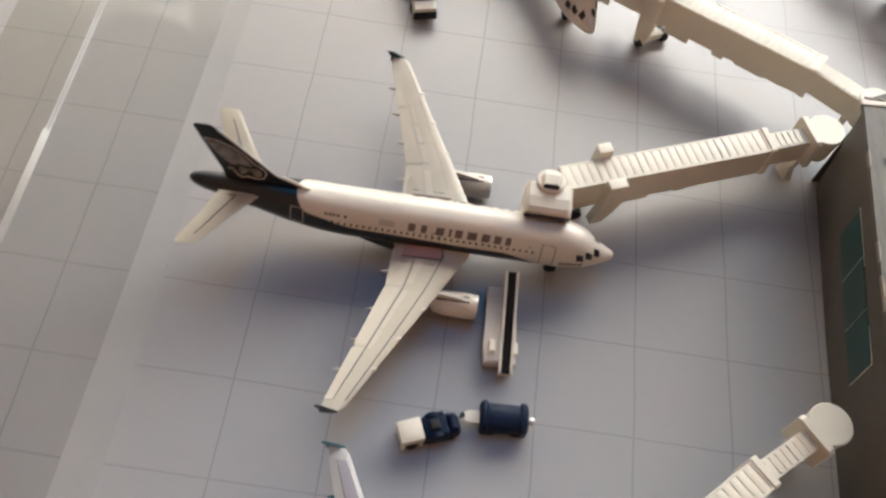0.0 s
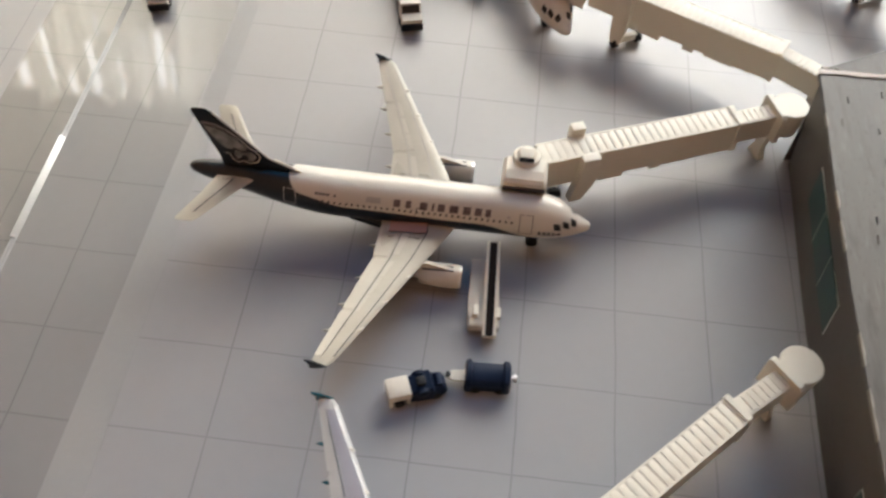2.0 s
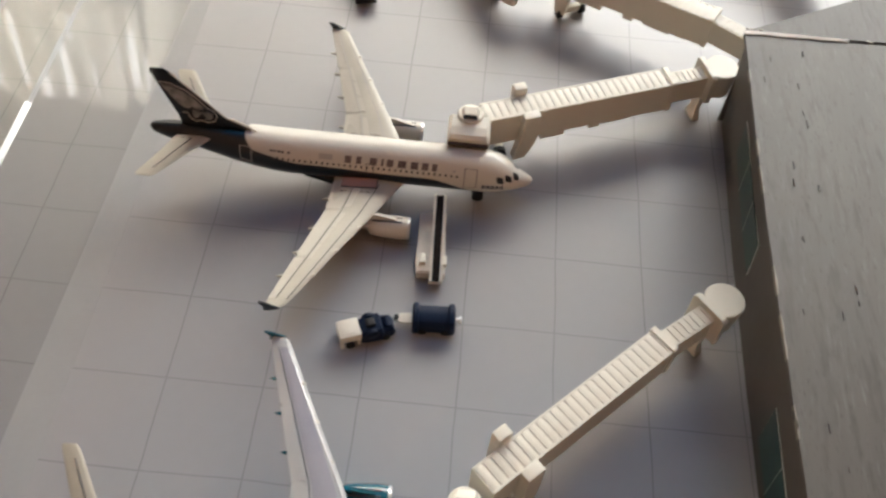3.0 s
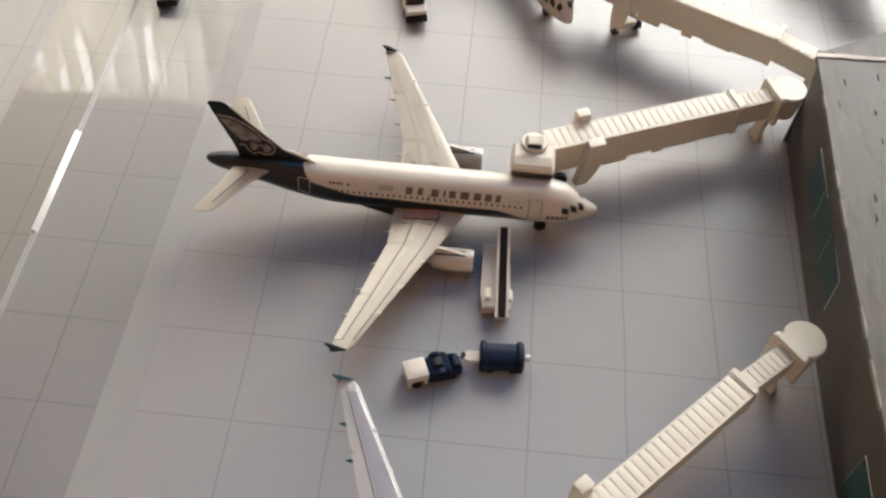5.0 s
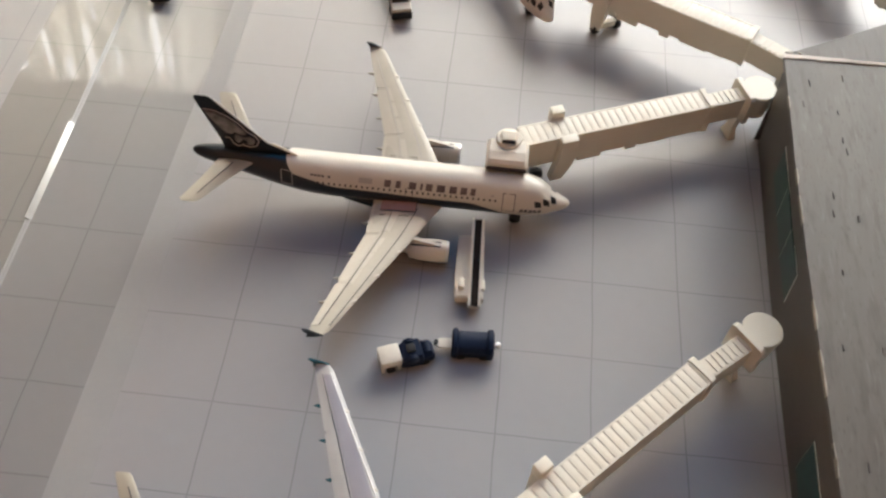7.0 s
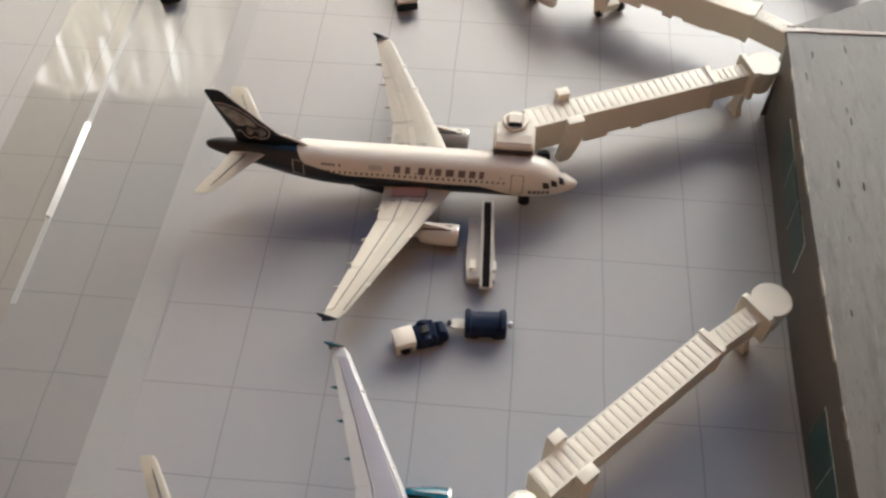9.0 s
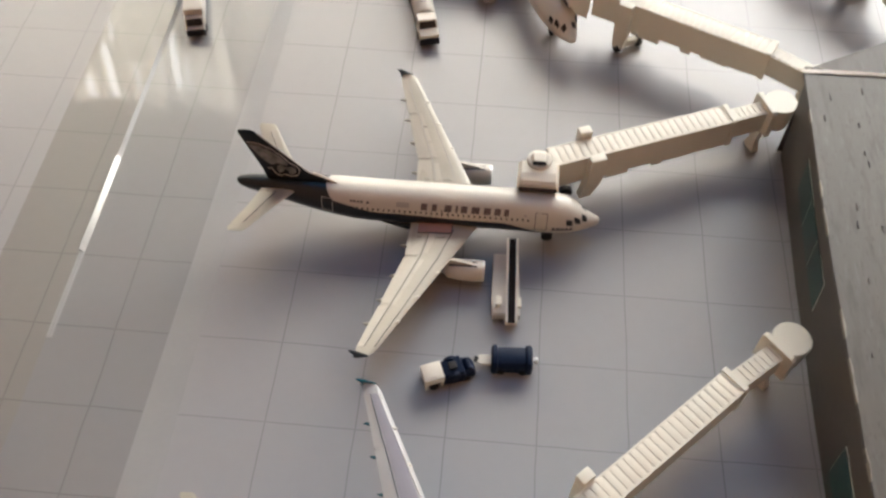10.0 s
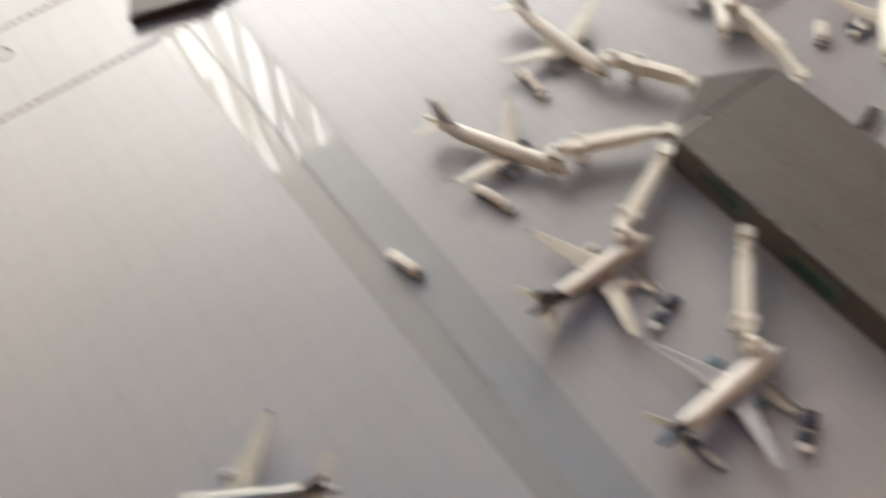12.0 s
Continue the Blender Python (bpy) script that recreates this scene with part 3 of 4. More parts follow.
    for s, tall, half in ((1, 2.0, 1.5), (-1, 0.9, 1.95)):
        bm = bmesh.new()
        box(bm, wheel - half, wheel + half, s * w + (0 if s > 0 else -2.3), s * w + (2.3 if s > 0 else 0), top0 - 1.4, top0 + tall, 0.3)
        part("lift_housing", bm, PLASTIC, b)
        bm = bmesh.new()
        y = s * (w + 1.2)
        px, py = bx + s * ax, by + s * ay
        loft(bm, [[(cx_ - q, cy_ - 1.0, z), (cx_ + q, cy_ - 1.0, z), (cx_ + q, cy_ + 1.0, z), (cx_ - q, cy_ + 1.0, z)] for cx_, cy_, z, q in ((wheel, y, top0 - 1.2, half), (wheel, y, top0 - 5, half + 0.1), (wheel * 0.87 + px * 0.13, y * 0.87 + py * 0.13, 6.2, half), (wheel * 0.7 + px * 0.3, y * 0.7 + py * 0.3, 1.9, 1.4))])
        part("lift_column", bm, PLASTIC, b, angle=20)
        bm = bmesh.new()
        lathe(bm, [(-0.8, 1.2), (-0.6, 1.55), (0.6, 1.55), (0.8, 1.2)], (0, 0, 1.55), "y", 20)
        bmesh.ops.transform(bm, matrix=Matrix.Translation((px, py, 0)) @ Matrix.Rotation(math.atan2(ay, ax) - math.pi / 2, 4, "Z"), verts=bm.verts)
        part("wheel", bm, RUBBER, b, "black bogie wheel")
    bm = bmesh.new()
    box(bm, -0.8, 0.8, -math.hypot(ax, ay) + 0.4, math.hypot(ax, ay) - 0.4, 1.2, 3.0, 0.3, Matrix.Translation((bx, by, 0)) @ Matrix.Rotation(math.atan2(ay, ax) - math.pi / 2, 4, "Z"))
    part("axle_beam", bm, PLASTIC, b)
    # cab: round turret, canopy box over the aircraft's shoulder, tilted cap with a dark window
    lx, ly = loc(cx, cy)
    ct = top0 + 2.3
    m = Matrix.Translation((lx, ly, 0)) @ pose(0, 0, 0, 0, 0, face - turn)
    bm = bmesh.new()
    lathe(bm, [(top0 - h + 0.6, 2.7), (ct - 1.6, 2.8), (ct - 0.3, 2.85), (ct, 2.6)], (0, 0, 0), "z", 32)
    bmesh.ops.transform(bm, matrix=m, verts=bm.verts)
    part("turret", bm, PLASTIC, b)
    bm = bmesh.new()
    loft(bm, [[(x, -4.6, top0 - h + z0), (x, 4.6, top0 - h + z0), (x, 4.6, ct - 1.6 + z1), (x, 3.9, ct - 0.7 + z1), (x, -3.9, ct - 0.7 + z1), (x, -4.6, ct - 1.6 + z1)] for x, z0, z1 in ((0.2, 1.0, 0.0), (3.6, 3.5, 0.0), (5.6, 6.4, -0.5), (6.4, 6.9, -1.1))])
    bmesh.ops.transform(bm, matrix=m, verts=bm.verts)
    cab_ob = part("cab", bm, PLASTIC, b, smooth=False)
    bm = bmesh.new()
    loft(bm, [[(x, -4.3, z0), (x, 4.3, z0), (x, 4.3, z1), (x, -4.3, z1)] for x, z0, z1 in ((5.2, top0 - h + 5.6, ct - 2.6), (6.75, top0 - h + 6.9, ct - 2.75))])
    bmesh.ops.transform(bm, matrix=m, verts=bm.verts)
    part("bellows", bm, BROWN, cab_ob, "dark brown rubber bellows", smooth=False)
    bm = bmesh.new()
    loft(bm, [[(x, -w2, z), (x, w2, z), (x, w2 * 0.7, z + 1.3 + d), (x, -w2 * 0.7, z + 1.3 + d)] for x, w2, z, d in ((-2.1, 1.6, ct - 0.2, -0.9), (-0.4, 2.2, ct - 0.2, 0.3), (1.7, 1.8, ct - 0.2, 0.1))])
    bmesh.ops.transform(bm, matrix=m, verts=bm.verts)
    part("turret_cap", bm, PLASTIC, cab_ob, smooth=False)
    bm = bmesh.new()
    box(bm, 1.55, 1.95, -1.45, 1.45, ct - 0.1, ct + 0.95, 0.12, m)
    part("cab_window", bm, BLACKGLASS, cab_ob, "dark control window")
    return b


jet_bridge("ivory plastic ribbed jet bridge docked at the navy-tailed airliner", (109.7, 80.3), (112.4, 82.9), (155.2, 100.8), (167.6, 105.9), -90, bogie=((5.6, 1.8), (0.6, 2.4)))
jet_bridge("ivory plastic ribbed jet bridge docked at the blue-tailed airliner", (114.8, -6.2), (117.6, -1.4), (149.8, 29.8), (161.8, 39.8), -88, wheel=7.6)
jet_bridge("ivory plastic jet bridge docked at a white regional jet", (119.6, 143.6), (124.0, 144.6), (167.5, 122.5), (179.0, 114.5), -154, 15.5, 16.5, collar=False, bogie=((11.5, -1.4), (1.9, 2.65)))
jet_bridge("ivory plastic jet bridge off the terminal point", (192.6, 179.0), (195.3, 176.6), (214.0, 142.0), (216.2, 129.0), 184, 15.5, 15.5, 12)
jet_bridge("ivory plastic jet bridge that bends towards the terminal side", (282.6, 165.5), (282.8, 161.5), (276.5, 122.0), (268.0, 98.5), 142, 15.0, 15.0)
jet_bridge("ivory plastic jet bridge on the far side of the terminal", (325.5, 67.0), (322.5, 63.0), (287.0, 30.0), (262.0, 8.0), 128, 15.0, 15.0)
jet_bridge("ivory plastic jet bridge standing free at an empty gate", (115.6, -137.5), (119.6, -134.0), (150.0, -105.0), (161.8, -93.4), -92)


def side_link():
    """Short closed passage from the bent bridge's hub to the terminal wall."""
    p = root("passage_link", 247.0, 97.0, 0, "short ivory plastic passage from hub to terminal wall", "passage")
    bm = bmesh.new()
    box(bm, 0, 17, -2.6, 2.6, 8.8, 14.0, 0.3)
    part("passage", bm, PLASTIC, p)
    bm = bmesh.new()
    for x in (4, 12):
        tube(bm, (x, 0, 0), (x, 0, 9), 0.9, 0.8, 12)
    part("post", bm, PLASTIC, p)
    q = root("passage_link", 247.0, 6.5, 0, "short ivory plastic passage from hub to terminal wall", "passage")
    bm = bmesh.new()
    box(bm, 0, 13, -2.6, 2.6, 8.8, 14.0, 0.3)
    part("passage", bm, PLASTIC, q)
    bm = bmesh.new()
    tube(bm, (7, 0, 0), (7, 0, 9), 0.9, 0.8, 12)
    part("post", bm, PLASTIC, q)


side_link()

# ---- airliners ----


def airliner(label, x, y, turn, length=84.6, span=85.2, body=None, fin=None, engine=None, belly=None, tip=None, windows=False, livery=False, panel=None, wing_at=0.0, slim=1.0, group="parked model airliners", lean=0.0, chord=1.0):
    a = root("model_airliner", x, y, turn, label, "model airplane", group)
    a.matrix_basis = pose(x * K, y * K, 0, lean, 0, turn)
    body, fin, engine, belly, tip = body or WHITE, fin or WHITE, engine or WHITE, belly or WING, tip or WING
    grow = length - 84.6            # extra barrel length
    back = lambda s: s if s > -30 else s - grow * min(1.0, (-30 - s) / 25)
    wing_shift = wing_at - grow * 0.5
    f = span / 85.2
    stations = [(0, 6.7, 0.12, 0.12), (-0.25, 6.74, 0.75, 0.7), (-0.8, 6.65, 1.2, 1.05), (-1.8, 6.65, 1.75, 1.5), (-3.2, 6.85, 2.45, 2.1), (-4.2, 7.1, 2.95, 2.6), (-5.6, 7.7, 3.65, 3.5), (-7.5, 8.15, 4.25, 4.25), (-10.5, 8.45, 4.7, 4.8), (-14, 8.55, 4.85, 4.95)]
    stations += [(s, 8.55, 4.85, 4.95) for s in (-22, -30, -38, -46, -53)]
    stations += [(-57, 8.75, 4.75, 4.85), (-61, 9.2, 4.5, 4.6), (-65, 9.75, 4.1, 4.22), (-69, 10.3, 3.5, 3.65), (-73, 10.9, 2.9, 3.05), (-77, 11.5, 2.35, 2.45), (-81, 11.95, 1.75, 1.8), (-82.9, 12.2, 1.2, 1.25), (-83.7, 12.3, 0.75, 0.75), (-84.0, 12.35, 0.3, 0.3)]

    def shape(s):
        for (s0, *p), (s1, *q) in zip(stations, stations[1:]):
            if s0 >= s >= s1:
                k = (s0 - s) / (s0 - s1)
                return [u + (v - u) * k for u, v in zip(p, q)]
        return stations[-1][1:]

    def skin(s, th, out=0.0):
        z, ry, rz = shape(s)
        c, q = math.cos(radians(th)), math.sin(radians(th))
        return Vector((back(s), (ry + out) * c, z + (rz + out) * q))

    n = 40
    bm = bmesh.new()
    loft(bm, [[skin(s, 360 * i / n) for i in range(n)] for s, *_ in stations])
    hull = part("fuselage", bm, body, a, angle=60)

    def patch(name, s0, s1, t0, t1, mat, parent, out=0.05, na=1, label="", lean=0.0):
        """A thin raised patch that follows the hull, from station s0 to s1 and angle t0 to t1."""
        bm = bmesh.new()
        nt = max(1, int(abs(t1 - t0) / 3))
        rows = {}
        for lv, o in ((0, -0.05), (1, out)):
            for i in range(na + 1):
                for j in range(nt + 1):
                    rows[lv, i, j] = bm.verts.new(skin(s0 + (s1 - s0) * i / na + lean * j / nt, t0 + (t1 - t0) * j / nt, o))
        for i in range(na):
            for j in range(nt):
                bm.faces.new([rows[1, i, j], rows[1, i + 1, j], rows[1, i + 1, j + 1], rows[1, i, j + 1]])
        for i in range(na):
            for j in (0, nt):
                bm.faces.new([rows[0, i, j], rows[0, i + 1, j], rows[1, i + 1, j], rows[1, i, j]])
        for j in range(nt):
            for i in (0, na):
                bm.faces.new([rows[0, i, j], rows[0, i, j + 1], rows[1, i, j + 1], rows[1, i, j]])
        return part(name, bm, mat, parent, label)

    # wings
    bm = bmesh.new()
    rings = [[(s + wing_shift, ry * math.cos(2 * math.pi * i / 24), 5.0 + rz * math.sin(2 * math.pi * i / 24)) for i in range(24)] for s, ry, rz in ((-26.5, 1.2, 0.6), (-28.5, 3.6, 1.5), (-33, 5.0, 2.1), (-44, 5.1, 2.2), (-50, 3.6, 1.6), (-54.5, 1.0, 0.7))]
    loft(bm, rings)
    part("belly_fairing", bm, belly, a)
    for s in (1, -1):
        sec = lambda yy, le, ch, zz, th: section((le + wing_shift, s * yy * f, zz), ch, th)
        bm = bmesh.new()
        loft(bm, [sec(3.2, -27.6, 16.2, 6.0, 1.75), sec(5.2, -28.6, 14.6, 6.2, 1.6), sec(14.6, -33.3, 10.2, 7.2, 1.05), sec(28, -40.2, 6.7, 8.6, 0.7), sec(40.6, -46.6, 4.0, 9.8, 0.4), sec(41.6, -47.8, 2.6, 9.9, 0.25)])
        wing = part("wing", bm, PALEWING if panel else WING, a)
        # rear panels: flaps and aileron, a hair proud of the wing
        for y0, y1 in ((5.6, 14.2), (14.9, 28.0), (28.8, 39.6)):
            bm = bmesh.new()
            rr = []
            for yy in (y0, y1):
                k = (yy - 5.2) / 9.4 if yy < 14.6 else (yy - 14.6) / 26.0
                te = (-43.2 - 0.3 * k) if yy < 14.6 else (-43.5 - 7.1 * k)
                ch = (4.2 - 1.3 * k) if yy < 14.6 else (2.9 - 1.6 * k)
                zt = (6.2 + 1.0 * k) if yy < 14.6 else (7.2 + 2.6 * k)
                rr.append([(te + ch + wing_shift, s * yy * f, zt + 0.50 - 0.16 * (yy > 20)), (te - 0.1 + wing_shift, s * yy * f, zt + 0.10), (te - 0.1 + wing_shift, s * yy * f, zt - 0.1), (te + ch + wing_shift, s * yy * f, zt)])
            loft(bm, rr)
            part("flap", bm, PALEWING if panel else FLAP, wing, smooth=False)
        # root plate beside the hull and small joints along the slats
        bm = bmesh.new()
        loft(bm, [[(px + wing_shift, s * yy, zz + 1.1), (px + wing_shift, s * (yy + 2.6), zz + 1.0), (px + wing_shift, s * (yy + 2.6), zz), (px + wing_shift, s * yy, zz)] for px, yy, zz in ((-33.6, 4.7, 6.35), (-41.4, 4.8, 5.95))])
        # the salmon tint on the liveried plane is painted warm light
        plate = part("root_plate", bm, WARMPLATE if livery else WING, wing, "root plate with warm bounce light painted in salmon" if livery else "", smooth=False)
        bm = bmesh.new()
        for (xa, ya, za), (xb, yb, zb) in (((-33.6, 7.35, 7.36), (-41.4, 7.45, 6.96)), ((-33.6, 5.0, 7.45), (-33.6, 7.35, 7.36)), ((-35.0, 8.6, 7.2), (-41.4, 8.7, 6.85))):
            tube(bm, (xa + wing_shift, s * ya, za), (xb + wing_shift, s * yb, zb), 0.11, 0.11, 6)
        part("plate_seam", bm, DECAL, plate)
        for yy, le, zz in ((18.5, -35.4, 7.6), (25.5, -39.0, 8.35), (32.5, -42.5, 9.05)):
            bm = bmesh.new()
            box(bm, -1.0, 0.1, -0.28, 0.28, 0, 0.36, 0.08, pose(le + wing_shift, s * yy * f, zz - 0.05, 0, 0, -27 * s))
            part("slat_joint", bm, WHITE, wing)
        # spar panel line
        for q0, q1 in ((0.30, 0.18), (0.66, 0.68)):
            bm = bmesh.new()
            rr = []
            for yy, le, ch, zz, th in ((6.0, -29.0, 14.2, 6.25, 1.5), (14.6, -33.3, 10.2, 7.2, 1.05), (28, -40.2, 6.7, 8.6, 0.7), (39.5, -46.0, 4.3, 9.7, 0.42)):
                k = (yy - 6) / 33.5
                qq = q0 + (q1 - q0) * k
                xx = le - ch * qq + wing_shift
                up = th * math.sqrt(max(0.0, 1 - (2 * qq - 1) ** 2)) * (1 - 0.55 * qq) * 0.62
                rr.append([(xx - 0.1, s * yy * f, zz + up - 0.1), (xx + 0.1, s * yy * f, zz + up - 0.1), (xx + 0.1, s * yy * f, zz + up + 0.035), (xx - 0.1, s * yy * f, zz + up + 0.035)])
            loft(bm, rr)
            part("panel_line", bm, GREYPRINT if livery and s > 0 else DECAL, wing, smooth=False)
        if panel:
            bm = bmesh.new()
            rr = []
            for yy, le, ch, zz, th in ((6.0, -29.0, 14.2, 6.25, 1.5), (14.6, -33.3, 10.2, 7.2, 1.05), (28, -40.2, 6.7, 8.6, 0.7), (39.5, -46.0, 4.3, 9.7, 0.42)):
                k = (yy - 6) / 33.5
                qs = [0.17 + 0.45 * j / 4 for j in range(5)]
                up = lambda q: th * math.sqrt(max(0.0, 1 - (2 * q - 1) ** 2)) * (1 - 0.55 * q) * 0.62
                top = [(le - ch * q + wing_shift, s * yy * f, zz + up(q) + 0.06) for q in qs]
                rr.append(top + [(px, py, pz - 0.2) for px, py, pz in reversed(top)])
            loft(bm, rr)
            part("wing_panel", bm, panel, wing, "lilac grey upper wing panel", smooth=False)
        # spoiler plates ahead of the flaps
        for y0, y1 in () if panel else ((7.0, 13.6), (15.4, 19.6), (20.0, 24.2), (24.6, 28.6)):
            rr = []
            for yy in (y0, y1):
                k = (yy - 5.2) / 9.4 if yy < 14.6 else (yy - 14.6) / 13.4
                le, ch, zz, th = (-28.6 - 4.7 * k, 14.6 - 4.4 * k, 6.2 + k, 1.6 - 0.55 * k) if yy < 14.6 else (-33.3 - 6.9 * k, 10.2 - 3.5 * k, 7.2 + 1.4 * k, 1.05 - 0.35 * k)
                top = []
                for q in (0.54, 0.65):
                    up = th * math.sqrt(1 - (2 * q - 1) ** 2) * (1 - 0.55 * q) * 0.62
                    top.append((le - ch * q + wing_shift, s * yy * f, zz + up + 0.09))
                rr.append(top + [(px, py, pz - 0.25) for px, py, pz in reversed(top)])
            bm = bmesh.new()
            loft(bm, rr)
            part("spoiler", bm, FLAP, wing, smooth=False)
        if panel:
            bm = bmesh.new()
            pipe(bm, [(le - 0.9 + wing_shift, s * yy * f, zz + 0.32 * th) for yy, le, zz, th in ((6.0, -29.0, 6.25, 1.5), (14.6, -33.3, 7.2, 1.05), (28, -40.2, 8.6, 0.7), (40.0, -46.3, 9.75, 0.42))], 0.17, 8)
            part("slat_edge", bm, CHROME, wing, "bright bare metal slat edge")
        # flap track fairings
        for yy, te, zz in ((11.0, -43.6, 6.3), (20.0, -45.0, 7.2), (27.0, -47.0, 8.0), (33.5, -48.8, 8.7)):
            bm = bmesh.new()
            lathe(bm, [(-2.0, 0.08), (-1.2, 0.3), (0.4, 0.45), (2.4, 0.35), (3.4, 0.05)], (te + 0.6 + wing_shift, s * yy * f, zz), "x", 10)
            part("flap_fairing", bm, tip if panel else WING, wing)
        # wing tip fence
        bm = bmesh.new()
        yy = 41.7 * f
        loft(bm, [[(px + wing_shift, s * (yy + o), pz) for px, pz in ((-47.7, 9.9), (-50.2, 11.3), (-51.7, 11.5), (-50.7, 9.9), (-51.0, 8.9), (-49.8, 9.0))] for o in (-0.14, 0.16)])
        part("tip_fence", bm, tip, wing, smooth=False)
        if chord != 1.0:
            table = ((3.2, -27.6, 16.2), (5.2, -28.6, 14.6), (14.6, -33.3, 10.2), (28, -40.2, 6.7), (42, -47.2, 3.6))
            for ob in (wing, *(o for o in wing.children_recursive if not o.name.startswith("tip_fence"))):
                for v in ob.data.vertices:
                    yy = min(41.9, max(3.3, abs(v.co.y) / K / f))
                    y0, l0, c0, y1, l1, c1 = next((p + q for p, q in zip(table, table[1:]) if p[0] <= yy <= q[0]))
                    k = (yy - y0) / (y1 - y0)
                    mid = (l0 + (l1 - l0) * k - 0.45 * (c0 + (c1 - c0) * k) + wing_shift) * K
                    v.co.x = mid + (v.co.x - mid) * chord
        if livery and s > 0:
            wing.scale.y = 0.97
        # engine
        ey, ez = s * 14.3 * f, 3.3
        bm = bmesh.new()
        lathe(bm, [(-8.7, 1.7), (-8.2, 2.1), (-6.0, 2.4), (-2.6, 2.55), (-0.7, 2.45), (0.0, 2.25), (-0.15, 2.0), (-1.8, 1.95)], (-25.6 + wing_shift, ey, ez), "x", 28)
        nacelle = part("engine", bm, engine, a)
        bm = bmesh.new()
        lathe(bm, [(-0.5, 2.46), (-0.2, 2.38), (0.06, 2.22), (-0.1, 2.02), (-0.5, 1.98)], (-25.55 + wing_shift, ey, ez), "x", 28)
        part("intake_lip", bm, CHROME, nacelle, "bare metal intake lip")
        bm = bmesh.new()
        lathe(bm, [(-2.2, 1.9), (-1.6, 1.9), (-0.9, 0.5), (-0.6, 0.1)], (-25.6 + wing_shift, ey, ez), "x", 20)
        part("fan", bm, RUBBER, nacelle, "dark fan disc")
        bm = bmesh.new()
        lathe(bm, [(-11.0, 0.35), (-10.0, 0.9), (-8.2, 1.5)], (-25.6 + wing_shift, ey, ez), "x", 16)
        part("exhaust", bm, CHROME, nacelle)
        bm = bmesh.new()
        loft(bm, [[(px + wing_shift, ey - 0.35, pz), (px + wing_shift, ey + 0.35, pz), (px + wing_shift, ey + 0.35, qz), (px + wing_shift, ey - 0.35, qz)] for px, pz, qz in ((-28.4, 5.6, 6.1), (-32.5, 5.0, 7.2), (-37.5, 4.8, 7.0))])
        part("pylon", bm, engine, nacelle, smooth=False)
        # dark tubes paint in the shade of the recess along the pylon
        for q in (-0.55, 0.55):
            bm = bmesh.new()
            tube(bm, (-27.2 + wing_shift, ey + q, ez + 2.44), (-33.6 + wing_shift, ey + q, ez + 2.25), 0.16, 0.2, 8)
            part("pylon_slot", bm, DECAL, nacelle, "dark line painted for the shaded recess beside the pylon")
        # tailplane
        bm = bmesh.new()
        loft(bm, [[(back(px), py, pz) for px, py, pz in section((le, s * yy, zz), ch * slim, th)] for yy, le, ch, zz, th in ((1.2, -70.2, 8.6, 11.9, 0.8), (8, -75.0, 5.8, 12.9, 0.55), (15.3, -79.3, 4.3, 14.0, 0.35), (16.0, -80.1, 3.2, 14.05, 0.15))])
        stab = part("tailplane", bm, TAILPLANE, a)
        stab.location = ((1.9 if s > 0 else 1.2) * K, 0, 0.4 * K)
        bm = bmesh.new()
        for (xa, ya, za), (xb, yb, zb) in (((-71.3 - 4.1 * slim, 3.2, 12.5), (-77.9 - 2.5 * slim, 13.6, 13.95)), ((-71.3 - 4.1 * slim, 3.2, 12.5), (-71.3 - 6.3 * slim, 3.2, 12.35))):
            tube(bm, (back(xa), s * ya, za), (back(xb), s * yb, zb), 0.1, 0.1, 6)
        part("elevator_seam", bm, DECAL, stab, "fine dark elevator seam")
        # main gear
        bm = bmesh.new()
        tube(bm, (-41.0 + wing_shift, s * 9.4, 1.2), (-41.0 + wing_shift, s * 9.0, 6.5), 0.4, 0.5, 10)
        tube(bm, (-41.0 + wing_shift, s * 8.4, 1.5), (-41.0 + wing_shift, s * 10.4, 1.5), 0.25, 0.25, 8)
        gear = part("main_gear", bm, CHROME, a)
        for q in (8.4, 10.2):
            bm = bmesh.new()
            lathe(bm, [(-0.55, 1.1), (-0.4, 1.45), (0.4, 1.45), (0.55, 1.1)], (-41.0 + wing_shift, s * q, 1.45), "y", 18)
            part("tyre", bm, RUBBER, gear)
    # fin with dorsal fillet
    bm = bmesh.new()
    loft(bm, [[(back(px), py, pz) for px, py, pz in section((le, 0, zz), ch, th, up=(0, 1, 0))] for zz, le, ch, th in ((12.6, -61.5, 17.0, 0.35), (14.6, -64.0, 14.2, 0.75), (16.5, -68.2, 10.3, 0.8), (22.5, -73.2, 7.2, 0.6), (28.6, -78.2, 4.1, 0.38), (29.4, -79.2, 2.7, 0.2))])
    tail = part("fin", bm, fin, a)
    bm = bmesh.new()
    edge = [(-64.2, 14.9), (-68.3, 16.7), (-73.3, 22.6), (-78.2, 28.5)]
    pipe(bm, [(back(px) + 0.12, 0, pz) for px, pz in edge], 0.19, 8)
    part("leading_edge", bm, GREYPRINT, tail, "pale grey leading edge strip")
    tail.location.x = 1.4 * K
